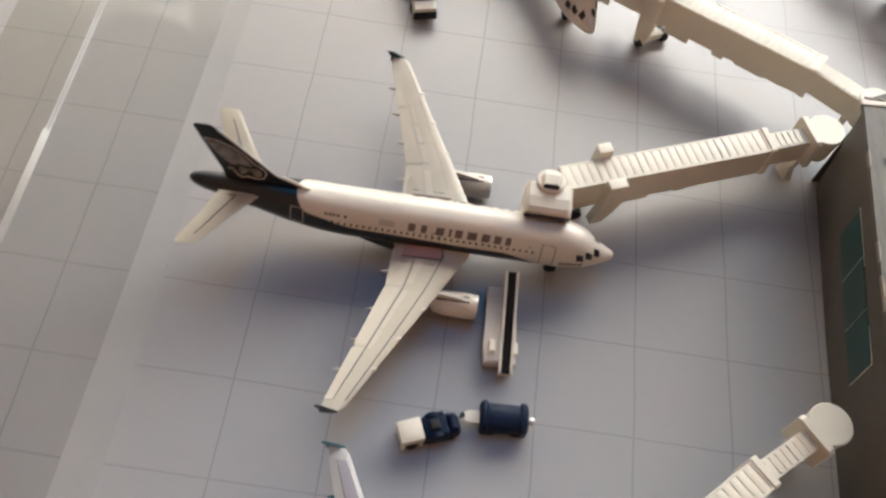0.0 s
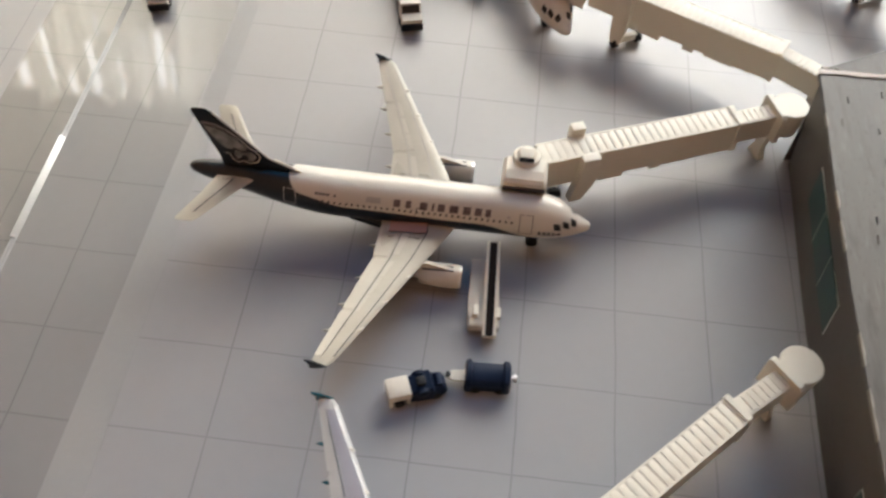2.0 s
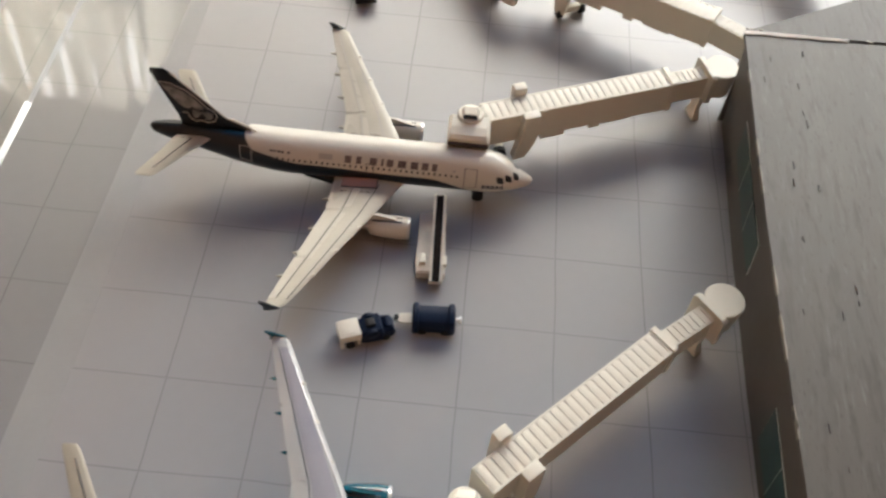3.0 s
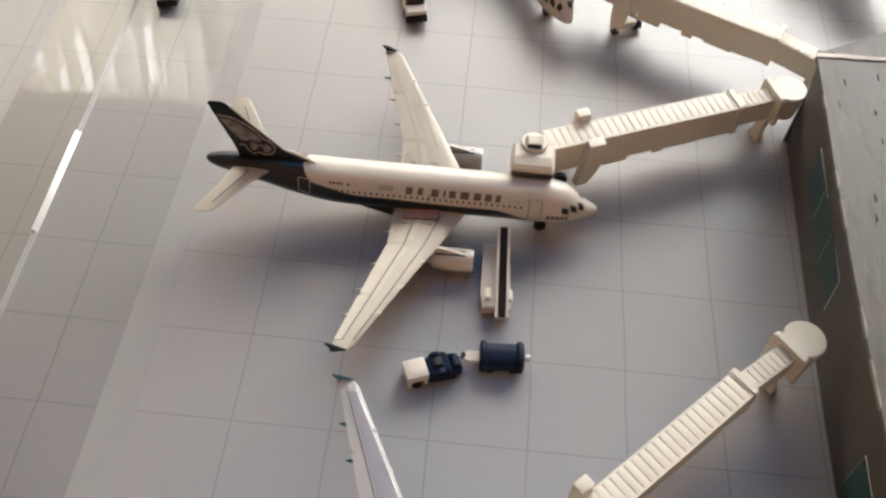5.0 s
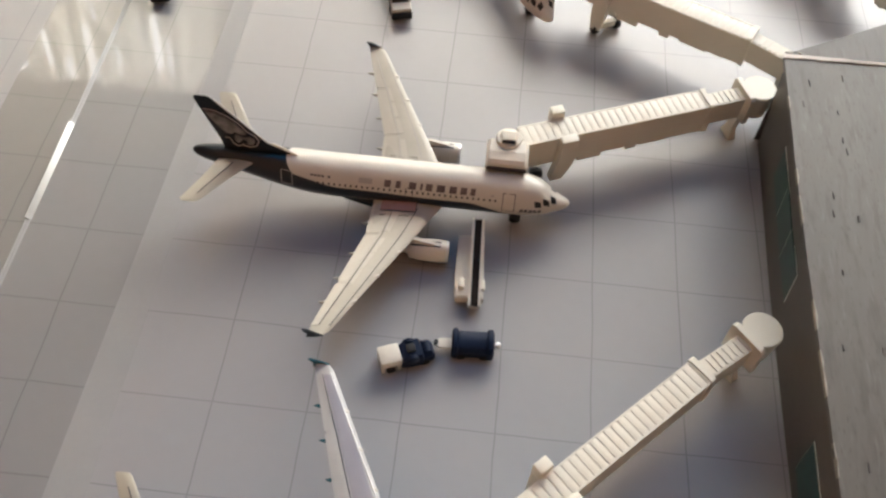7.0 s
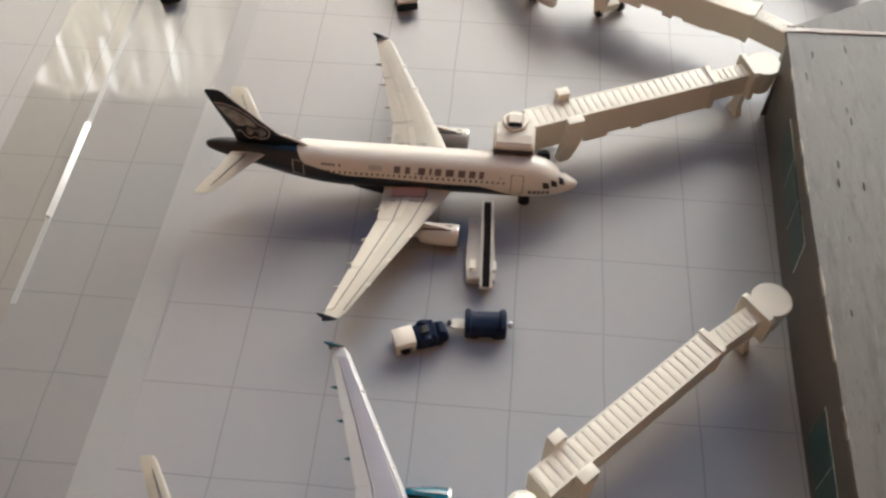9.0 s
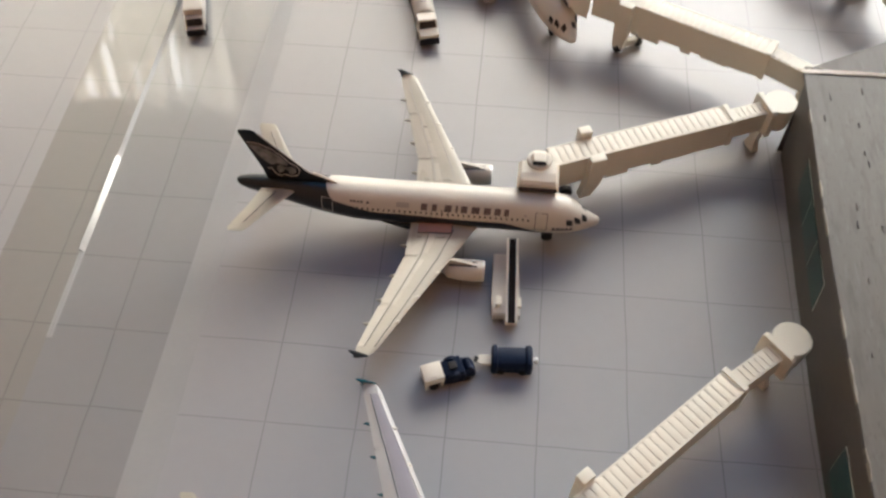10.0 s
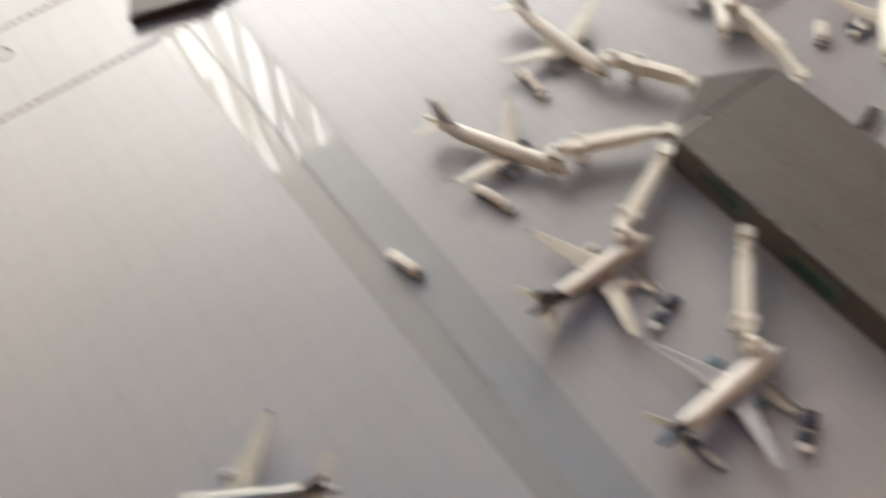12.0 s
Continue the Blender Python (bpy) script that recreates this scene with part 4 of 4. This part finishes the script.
    if livery:
        bm = bmesh.new()
        pipe(bm, [(back(px) + 0.25, 0, pz) for px, pz in ((-61.3, 12.9), (-63.2, 14.2), (-65.4, 15.5), (-67.4, 16.5))], 0.3, 8)
        part("dorsal_fillet", bm, WHITE, tail, "white fillet at the foot of the fin")
        # plain silver crest shape on both faces of the fin: a swept wing field, a curl and a thin outline
        wing_field = ((-80.3, 25.2), (-78.4, 25.0), (-76.2, 23.8), (-74.2, 22.0), (-73.0, 20.4), (-72.5, 19.2), (-73.6, 19.0), (-74.8, 19.8), (-75.6, 19.2), (-76.6, 19.3), (-77.6, 20.4), (-78.9, 22.6))
        curl = ((-74.9, 18.9), (-73.2, 18.4), (-71.6, 18.5), (-70.9, 17.9), (-70.9, 16.9), (-71.6, 16.2), (-72.6, 16.2), (-72.4, 17.2), (-73.2, 17.9), (-74.0, 16.9), (-74.6, 16.4), (-75.2, 17.6))
        outline = ((-80.6, 26.0), (-78.2, 25.7), (-75.8, 24.4), (-73.6, 22.4), (-72.0, 20.0), (-70.5, 19.0), (-69.9, 17.6), (-70.6, 15.9), (-72.2, 15.4), (-73.6, 16.0), (-74.6, 15.4), (-75.6, 16.2), (-76.2, 17.8), (-77.2, 17.9))
        for s in (1, -1):
            at = lambda p, o: (p[0], s * (0.52 - 0.012 * (p[1] - 16) + o), p[1])
            for pts in (wing_field, curl):
                bm = bmesh.new()
                loft(bm, [[at(p, -0.25) for p in pts], [at(p, 0.1) for p in pts]])
                part("crest", bm, CRESTGREY, tail, "plain silver grey crest shape", smooth=False)
            bm = bmesh.new()
            pipe(bm, [at(p, 0.02) for p in outline], 0.13)
            part("crest_outline", bm, GREYPRINT, tail, "thin silver outline", smooth=False)
        # tail door and forward door outlines, both sides
        for side in (0, 1):
            th = (lambda v: v) if side else (lambda v: 180 - v)
            for s0, s1, t0, t1, mat in ((-12.2, -15.0, -10, 46, DECAL), (-61.2, -63.8, -6, 40, GREYPRINT)):
                for e0, e1, b0, b1 in ((s0, s0 - 0.16, t0, t1), (s1, s1 + 0.16, t0, t1), (s0, s1, t0, t0 + 1.6), (s0, s1, t1 - 1.6, t1)):
                    patch("door_seam", e0, e1, th(b0), th(b1), mat, hull, 0.03)
            # airline titles as plain blocks of the letters' sizes
            for s0, wide in ((-41.0, 1.7), (-38.5, 1.35), (-35.6, 1.9), (-33.1, 0.6), (-31.9, 1.75), (-29.5, 2.2), (-26.7, 1.9), (-24.3, 1.7), (-22.1, 1.3)):
                patch("title_block", s0, s0 + wide * 0.82, th(30.5), th(49), TITLE, hull, 0.03, 2, lean=0.12)
            patch("flag_block", -46.6, -43.6, th(34), th(48), GREYPRINT, hull, 0.02, 2)
            for s0 in (-57.2, -56.4, -55.6, -54.8, -53.4):
                patch("code_bar", s0, s0 + 0.55, th(38), th(44), DECAL, hull, 0.03)
            for s0 in (-11.0, -10.0, -9.0, -8.0, -7.0):
                patch("name_bar", s0, s0 + 0.72, th(-9), th(3), DECAL, hull, 0.03)
            patch("name_line", -11.3, -6.2, th(-13), th(-11.5), DECAL, hull, 0.03, 3)
            # overwing exit outline
            for e0, e1, b0, b1 in ((-36.3, -36.16, 13, 33), (-34.7, -34.56, 13, 33), (-36.3, -34.56, 32, 33.5)):
                patch("exit_seam", e0, e1, th(b0), th(b1), DECAL, hull, 0.03)
            patch("crest_mark", -17.6, -16.9, th(32), th(38), GREYPRINT, hull, 0.02)
    if windows:
        for side in (0, 1):
            for i in range(34):
                s0 = -57.0 + i * 1.22
                t = 19.5
                patch("cabin_window", s0, s0 + 0.42, t if side else 180 - t, (t + 6.2) if side else 180 - t - 6.2, BLACKGLASS, hull, 0.04)
    for t0, t1, s0, s1 in ((13, 33, -7.8, -6.3), (24, 46, -5.95, -4.5), (40, 72, -4.2, -2.95)):
        for m in (0, 1):
            patch("cockpit_window", s0, s1, 180 - t0 if m else t0, 180 - t1 if m else t1, BLACKGLASS, hull, 0.05, 2, lean=-0.25)
    # nose gear
    bm = bmesh.new()
    tube(bm, (-11.6, 0, 1.0), (-11.2, 0, 4.6), 0.3, 0.4, 10)
    tube(bm, (-11.6, -0.9, 1.1), (-11.6, 0.9, 1.1), 0.2, 0.2, 8)
    gear = part("nose_gear", bm, CHROME, a)
    for q in (-0.75, 0.75):
        bm = bmesh.new()
        lathe(bm, [(-0.5, 0.95), (-0.35, 1.3), (0.35, 1.3), (0.5, 0.95)], (-11.6, q, 1.3), "y", 18)
        part("tyre", bm, RUBBER, gear)
    if livery:
        gear.location.y = -0.9 * K
    return a


NAVYBELLY = two_tone("white_over_navy_paint", (0.575, 0.545, 0.48), (0.007, 0.012, 0.016), 5.2, ((-9, -23, 4.0), (-28, -48, 0.5), (-50, -64, 2.2), (-60.5, -68.5, 9.0)))
BLUETAIL = two_tone("white_with_blue_tail_paint", (0.60, 0.58, 0.53), (0.014, 0.05, 0.10), 0.0, ((-60, -72, 18.0),))
airliner("white and navy model airliner with silver tail crest", 124.6, 72.1, 0, body=NAVYBELLY, fin=NAVY, belly=NAVY, tip=NAVY, windows=True, livery=True, lean=-0.8)
airliner("white model airliner with blue tail and teal engines", 128.4, -15.2, 2.0, body=BLUETAIL, panel=LILAC, slim=0.72, chord=0.87, fin=TAILBLUE, engine=TEAL, tip=TEAL)
airliner("white regional model jet with a grey tail beside a tanker", 118.3, 131.6, -63.5, 93.4, 71, wing_at=0.8, fin=SILVER, engine=SILVER)
airliner("white model airliner nose-in at the terminal point", 184.6, 170.5, -86, 93, 84, fin=SILVER, engine=SILVER)
airliner("white model airliner on the far side of the terminal", 261.5, 149.0, -128, 94, 85, fin=SILVER, engine=SILVER)
airliner("white model airliner at the far gate", 318.5, 74.0, -141, 94, 85, fin=NAVY, engine=WHITE)
airliner("dark silver model airliner standing alone on the open apron", -156.0, 101.0, 148, 84.6, 85.2, body=DULLBODY, fin=BROWN, engine=SILVER, belly=WING, tip=SILVER, group="taxiing model airliner")

# ---- ground vehicles ----


def wheel_set(parent, xs, half, r=1.0):
    for x in xs:
        for s in (-1, 1):
            bm = bmesh.new()
            lathe(bm, [(-0.4, r * 0.75), (-0.3, r), (0.3, r), (0.4, r * 0.75)], (x, s * half, r), "y", 16)
            part("wheel", bm, RUBBER, parent)


def tanker(label, x, y, turn):
    """Front at local +x end, origin at the front bumper."""
    t = root("fuel_tanker", x, y, turn, label, "truck", "model trucks")
    bm = bmesh.new()
    box(bm, -26, -0.2, -2.6, 2.6, 1.2, 2.2, 0.2)
    part("chassis", bm, RUBBER, t)
    bm = bmesh.new()
    rings = []
    for px, k in ((-26.2, 0.82), (-25.6, 1.0), (-8.4, 1.0), (-7.8, 0.82)):
        rings.append([(px, 3.0 * k * math.cos(2 * math.pi * i / 24), 4.6 + 2.5 * k * math.sin(2 * math.pi * i / 24)) for i in range(24)])
    loft(bm, rings)
    tank = part("tank", bm, WHITE, t, angle=50)
    for px in (-22.5, -17.0, -11.5):
        bm = bmesh.new()
        lathe(bm, [(6.9, 0.85), (7.35, 0.85), (7.5, 0.6)], (px, 0, 0), "z", 16)
        part("hatch", bm, INK if px == -17.0 else GREYPRINT, tank, "dark tank hatch")
    bm = bmesh.new()
    loft(bm, [[(px, -2.7, 1.4), (px, 2.7, 1.4), (px, 2.7, z), (px, 2.4, z + 0.4), (px, -2.4, z + 0.4), (px, -2.7, z)] for px, z in ((-7.2, 5.8), (-4.2, 5.8), (-3.0, 3.9), (-0.3, 3.6))])
    cab = part("cab", bm, WHITE, t, smooth=False)
    bm = bmesh.new()
    loft(bm, [[(-4.0, -2.2, 5.75), (-4.0, 2.2, 5.75), (-3.95, 2.2, 5.9), (-3.95, -2.2, 5.9)], [(-2.9, -2.3, 4.0), (-2.9, 2.3, 4.0), (-2.7, 2.3, 4.15), (-2.7, -2.3, 4.15)]])
    part("windscreen", bm, BLACKGLASS, cab, smooth=False)
    bm = bmesh.new()
    box(bm, -0.5, 0.25, -2.75, 2.75, 1.0, 2.9, 0.2)
    part("bumper", bm, RUBBER, t, "black front bumper")
    wheel_set(t, (-22.5, -19.8, -3.4), 2.5, 1.15)
    return t


def box_van(label, x, y, turn, length=21.0, front=None):
    t = root("catering_truck", x, y, turn, label, "truck", "model trucks")
    bm = bmesh.new()
    box(bm, -length, -3.4, -2.7, 2.7, 1.5, 7.2, 0.35)
    body = part("box_body", bm, WHITE, t)
    for s in (-1, 1):
        bm = bmesh.new()
        box(bm, -length + 0.8, -4.2, s * 2.7 - 0.08, s * 2.7 + 0.08, 2.4, 2.9)
        part("side_rail", bm, CHROME, body, smooth=False)
    bm = bmesh.new()
    loft(bm, [[(px, -2.5, 1.3), (px, 2.5, 1.3), (px, 2.5, z), (px, -2.5, z)] for px, z in ((-3.6, 5.4), (-1.9, 5.3), (-0.9, 3.4), (0.0, 3.2))])
    cab = part("cab", bm, WHITE, t, smooth=False)
    bm = bmesh.new()
    loft(bm, [[(-1.8, -2.1, 5.2), (-1.8, 2.1, 5.2), (-1.65, 2.1, 5.3), (-1.65, -2.1, 5.3)], [(-0.9, -2.2, 3.5), (-0.9, 2.2, 3.5), (-0.7, 2.2, 3.6), (-0.7, -2.2, 3.6)]])
    part("windscreen", bm, BLACKGLASS, cab, smooth=False)
    bm = bmesh.new()
    box(bm, -0.4, 0.5, -2.6, 2.6, 0.9, 2.7, 0.2)
    part("bumper", bm, front or RUBBER, t, "black front bumper")
    wheel_set(t, (-length + 4.0, -2.6), 2.4, 1.1)
    return t


def belt_loader(label, x, y, turn, length=19.0):
    """Belt climbs towards local +x; origin at its low end on the ground."""
    t = root("belt_loader", x, y, turn, label, "belt loader", "belt loaders")
    bm = bmesh.new()
    prism(bm, [(2.2, -1.9), (18.4, -1.7), (18.4, 4.2), (5.5, 4.4), (2.2, 4.1)], 1.0, 3.2, 0.3)
    part("chassis", bm, WHITE, t)
    for y0, z in ((2.9, 4.4), (-1.55, 3.9)):
        bm = bmesh.new()
        box(bm, 4.0, 6.4, y0 - 0.6, y0 + 0.6, 2.8, z, 0.25)
        part("seat", bm, PLASTIC, t)
    bm = bmesh.new()
    loft(bm, [[(px, -1.35, z), (px, 1.35, z), (px, 1.35, z + 0.7), (px, -1.35, z + 0.7)] for px, z in ((0.0, 2.4), (6, 3.5), (length + 0.4, 6.9))])
    boom = part("boom", bm, WHITE, t, smooth=False)
    bm = bmesh.new()
    loft(bm, [[(px, -0.78, z), (px, 0.78, z), (px, 0.78, z + 0.16), (px, -0.78, z + 0.16)] for px, z in ((0.1, 3.08), (6, 4.16), (length + 0.4, 7.56))])
    part("belt", bm, BELT, boom, "black rubber conveyor belt", smooth=False)
    for s in (-1, 1):
        bm = bmesh.new()
        loft(bm, [[(px, s * 1.1 - 0.16, z), (px, s * 1.1 + 0.16, z), (px, s * 1.1 + 0.16, z + 0.5), (px, s * 1.1 - 0.16, z + 0.5)] for px, z in ((0.0, 3.0), (6, 4.1), (length + 0.4, 7.5))])
        part("side_rail", bm, PLASTIC, boom, smooth=False)
    for q in (-1.5, 3.9):
        for px in (5.2, 15.5):
            bm = bmesh.new()
            lathe(bm, [(-0.4, 0.75), (-0.3, 1.0), (0.3, 1.0), (0.4, 0.75)], (px, q, 1.0), "y", 16)
            part("wheel", bm, RUBBER, t)
    return t


def baggage_tug(label, x, y, turn):
    """White cab end at local -x, dark blue body towards +x."""
    t = root("baggage_tug", x, y, turn, label, "tug", "baggage tugs")
    bm = bmesh.new()
    box(bm, -5.6, -1.2, -2.1, 2.1, 2.2, 4.4, 0.35)
    cab = part("cab", bm, WHITE, t, "white plastic cab")
    for px in (-5.2, -1.8):
        for s in (-1, 1):
            bm = bmesh.new()
            box(bm, px - 0.35, px + 0.35, s * 1.75 - 0.35, s * 1.75 + 0.35, 0.4, 2.4, 0.1)
            part("leg", bm, WHITE, cab)
    bm = bmesh.new()
    loft(bm, [[(px, -w, 0.8), (px, w, 0.8), (px, w, z - 0.5), (px, w - 0.5, z), (px, -w + 0.5, z), (px, -w, z - 0.5)] for px, w, z in ((-1.4, 2.0, 3.6), (0.2, 2.3, 4.2), (3.0, 2.35, 4.3), (3.4, 2.1, 3.4), (5.2, 1.9, 3.2), (5.8, 1.5, 2.4))])
    part("body", bm, DARKBLUE, t, "dark blue engine body", angle=20)
    bm = bmesh.new()
    lathe(bm, [(-1.2, 0.9), (1.2, 0.9)], (4.4, 0, 3.1), "y", 16)
    part("roll_bar", bm, DARKBLUE, t)
    for q in (-1, 1):
        bm = bmesh.new()
        lathe(bm, [(-0.5, 1.05), (-0.35, 1.3), (0.35, 1.3), (0.5, 1.05)], (1.0, q * 1.95, 3.3), "y", 16)
        part("wheel_arch", bm, DARKBLUE, t)
    bm = bmesh.new()
    box(bm, 0.2, 1.9, -0.9, 0.9, 4.1, 4.9, 0.25)
    part("seat", bm, RUBBER, t, "black seat block")
    bm = bmesh.new()
    box(bm, -4.9, -1.9, -1.5, 1.5, 4.35, 4.5, 0.05)
    part("roof_panel", bm, WHITE, cab)
    wheel_set(t, (-3.6, 3.6), 1.9, 0.9)
    return t


def drum_cart(label, x, y, turn):
    t = root("baggage_cart", x, y, turn, label, "cart", "baggage carts")
    bm = bmesh.new()
    rings = []
    for px, k in ((0, 0.86), (0.4, 1.02), (1.1, 1.02), (1.4, 0.88), (7.2, 0.88), (7.5, 1.02), (8.3, 1.02), (8.7, 0.86)):
        q = [(-2.8, 1.0), (2.8, 1.0), (2.9, 3.4), (2.2, 4.6), (0.9, 5.1), (-0.9, 5.1), (-2.2, 4.6), (-2.9, 3.4)]
        rings.append([(px, py * k, 1.0 + (pz - 1.0) * k) for py, pz in q])
    loft(bm, rings)
    part("body", bm, DARKBLUE, t, "dark blue rounded cart body", angle=28)
    bm = bmesh.new()
    loft(bm, [[(px, -w, z), (px, w, z), (px, w, z + 0.7), (px, -w, z + 0.7)] for px, w, z in ((-3.4, 0.5, 1.4), (-2.2, 1.1, 1.5), (0.2, 1.15, 1.6))])
    tongue = part("tow_bar", bm, WHITE, t, "white tow bar", smooth=False)
    bm = bmesh.new()
    lathe(bm, [(1.2, 0.5), (2.6, 0.5)], (-3.2, 0, 0), "z", 12)
    part("hitch_pin", bm, RUBBER, tongue)
    bm = bmesh.new()
    lathe(bm, [(0, 0.45), (0.6, 0.45), (0.75, 0.75), (1.3, 0.75), (1.5, 0.3)], (8.6, 0, 2.2), "x", 14)
    part("rear_hitch", bm, CHROME, t, "bare metal rear hitch")
    wheel_set(t, (2.0, 6.8), 2.2, 0.95)
    return t


def cargo_loader(label, x, y, turn, length=22.0):
    """A low open tray with a dark bed; local +x runs along it from its near end."""
    t = root("cargo_loader", x, y, turn, label, "loader", "cargo loaders")
    bm = bmesh.new()
    box(bm, 0, length, -3.2, 3.2, 1.1, 2.6, 0.2)
    part("chassis", bm, WHITE, t)
    bm = bmesh.new()
    box(bm, 0.5, length - 0.5, -2.9, 2.9, 2.5, 3.4)
    bed = part("bed", bm, BELT, t, "dark rubber roller bed", smooth=False)
    for i in range(10):
        bm = bmesh.new()
        tube(bm, (1.4 + i * 2.1, -2.8, 3.4), (1.4 + i * 2.1, 2.8, 3.4), 0.28, 0.28, 8)
        part("roller", bm, RUBBER, bed)
    for q in (-3.3, 3.3):
        bm = bmesh.new()
        box(bm, 0, length, q - 0.25, q + 0.25, 2.2, 4.0, 0.12)
        part("side_rail", bm, WHITE, t)
    for px in (0.1, length - 0.1):
        bm = bmesh.new()
        box(bm, px - 0.25, px + 0.25, -3.3, 3.3, 2.2, 3.8, 0.12)
        part("end_rail", bm, WHITE, t)
    wheel_set(t, (3.2, length - 3.2), 2.9, 1.0)
    return t


def tow_tractor(label, x, y, turn):
    t = root("tow_tractor", x, y, turn, label, "tractor", "tow tractors")
    bm = bmesh.new()
    loft(bm, [[(px, -w, 0.7), (px, w, 0.7), (px, w, z - 0.4), (px, w - 0.4, z), (px, -w + 0.4, z), (px, -w, z - 0.4)] for px, w, z in ((-2.9, 2.3, 3.0), (-2.5, 2.5, 3.6), (1.0, 2.5, 3.7), (2.6, 2.3, 3.3), (3.0, 2.0, 2.6))])
    part("body", bm, DARKBLUE, t, "dark blue engine body", angle=20)
    bm = bmesh.new()
    box(bm, -1.6, 0.4, -1.5, 1.5, 3.5, 4.4, 0.3)
    part("seat", bm, RUBBER, t, "black seat block")
    wheel_set(t, (-1.9, 1.9), 2.2, 0.95)
    return t


def dolly(label, x, y, turn):
    t = root("baggage_dolly", x, y, turn, label, "dolly", "baggage dollies")
    bm = bmesh.new()
    loft(bm, [[(px, -w, 1.4), (px, w, 1.4), (px, w, z), (px, -w, z)] for px, w, z in ((2.6, 1.3, 2.6), (3.2, 1.5, 3.0), (13.2, 1.25, 3.0), (13.6, 1.0, 2.6))])
    part("bed", bm, WHITE, t, smooth=False)
    for q in (-1.2, 1.2):
        bm = bmesh.new()
        box(bm, 3.4, 13.0, q - 0.15, q + 0.15, 2.9, 3.5, 0.08)
        part("side_rail", bm, PLASTIC, t)
    bm = bmesh.new()
    tube(bm, (-0.4, 0, 1.6), (2.8, 0, 1.8), 0.35, 0.4, 10)
    part("tow_bar", bm, WHITE, t)
    wheel_set(t, (4.6, 11.8), 1.0, 0.8)
    return t


tanker("white model fuel tanker with dark hatches and black bumper", 79.0, 133.4, -75)
tanker("white model fuel tanker behind the white airliner", 146.9, 187.6, -95)
box_van("white boxy model truck with black bumper on the taxiway", 13.5, 131.4, -76)
box_van("white boxy model truck further down the taxiway", 17.4, -57.5, 98)
box_van("white boxy model truck beside the far airliner", 305.5, 112.0, -138, 17)
belt_loader("white plastic belt loader with a black belt under the navy airliner", 105.8, 45.0, 92.5)
belt_loader("white plastic belt loader under the blue-tailed airliner", 112.0, -43.5, 99)
cargo_loader("white low cargo loader with a dark bed beside the terminal", 269.2, 51.3, 15.5)
baggage_tug("small white and dark blue baggage tug", 93.0, 32.6, 22)
drum_cart("dark blue baggage cart with white tow bar", 102.0, 36.4, 3)
baggage_tug("small white and dark blue baggage tug near the blue-tailed airliner", 102.5, -56.0, 40)
drum_cart("dark blue baggage cart near the blue-tailed airliner", 109.0, -52.0, 30)
tow_tractor("dark square tow tractor behind the blue-tailed airliner", 61.2, -24.6, 97)
dolly("narrow white plastic dolly hitched to the dark tractor", 62.2, -28.0, -83)
baggage_tug("small dark tug beside the far airliner wing", 330.0, 108.0, 50)


def dark_stand():
    """A dark brown block at the far end of the taxiway."""
    t = root("display_block", 10, 418, -16, "dark brown block at the far end of the taxiway", "block")
    bm = bmesh.new()
    prism(bm, [(-34, -10), (20, -12), (36, -2), (34, 16), (-30, 16)], 0, 9, 1.5)
    part("block", bm, BROWN, t)


dark_stand()
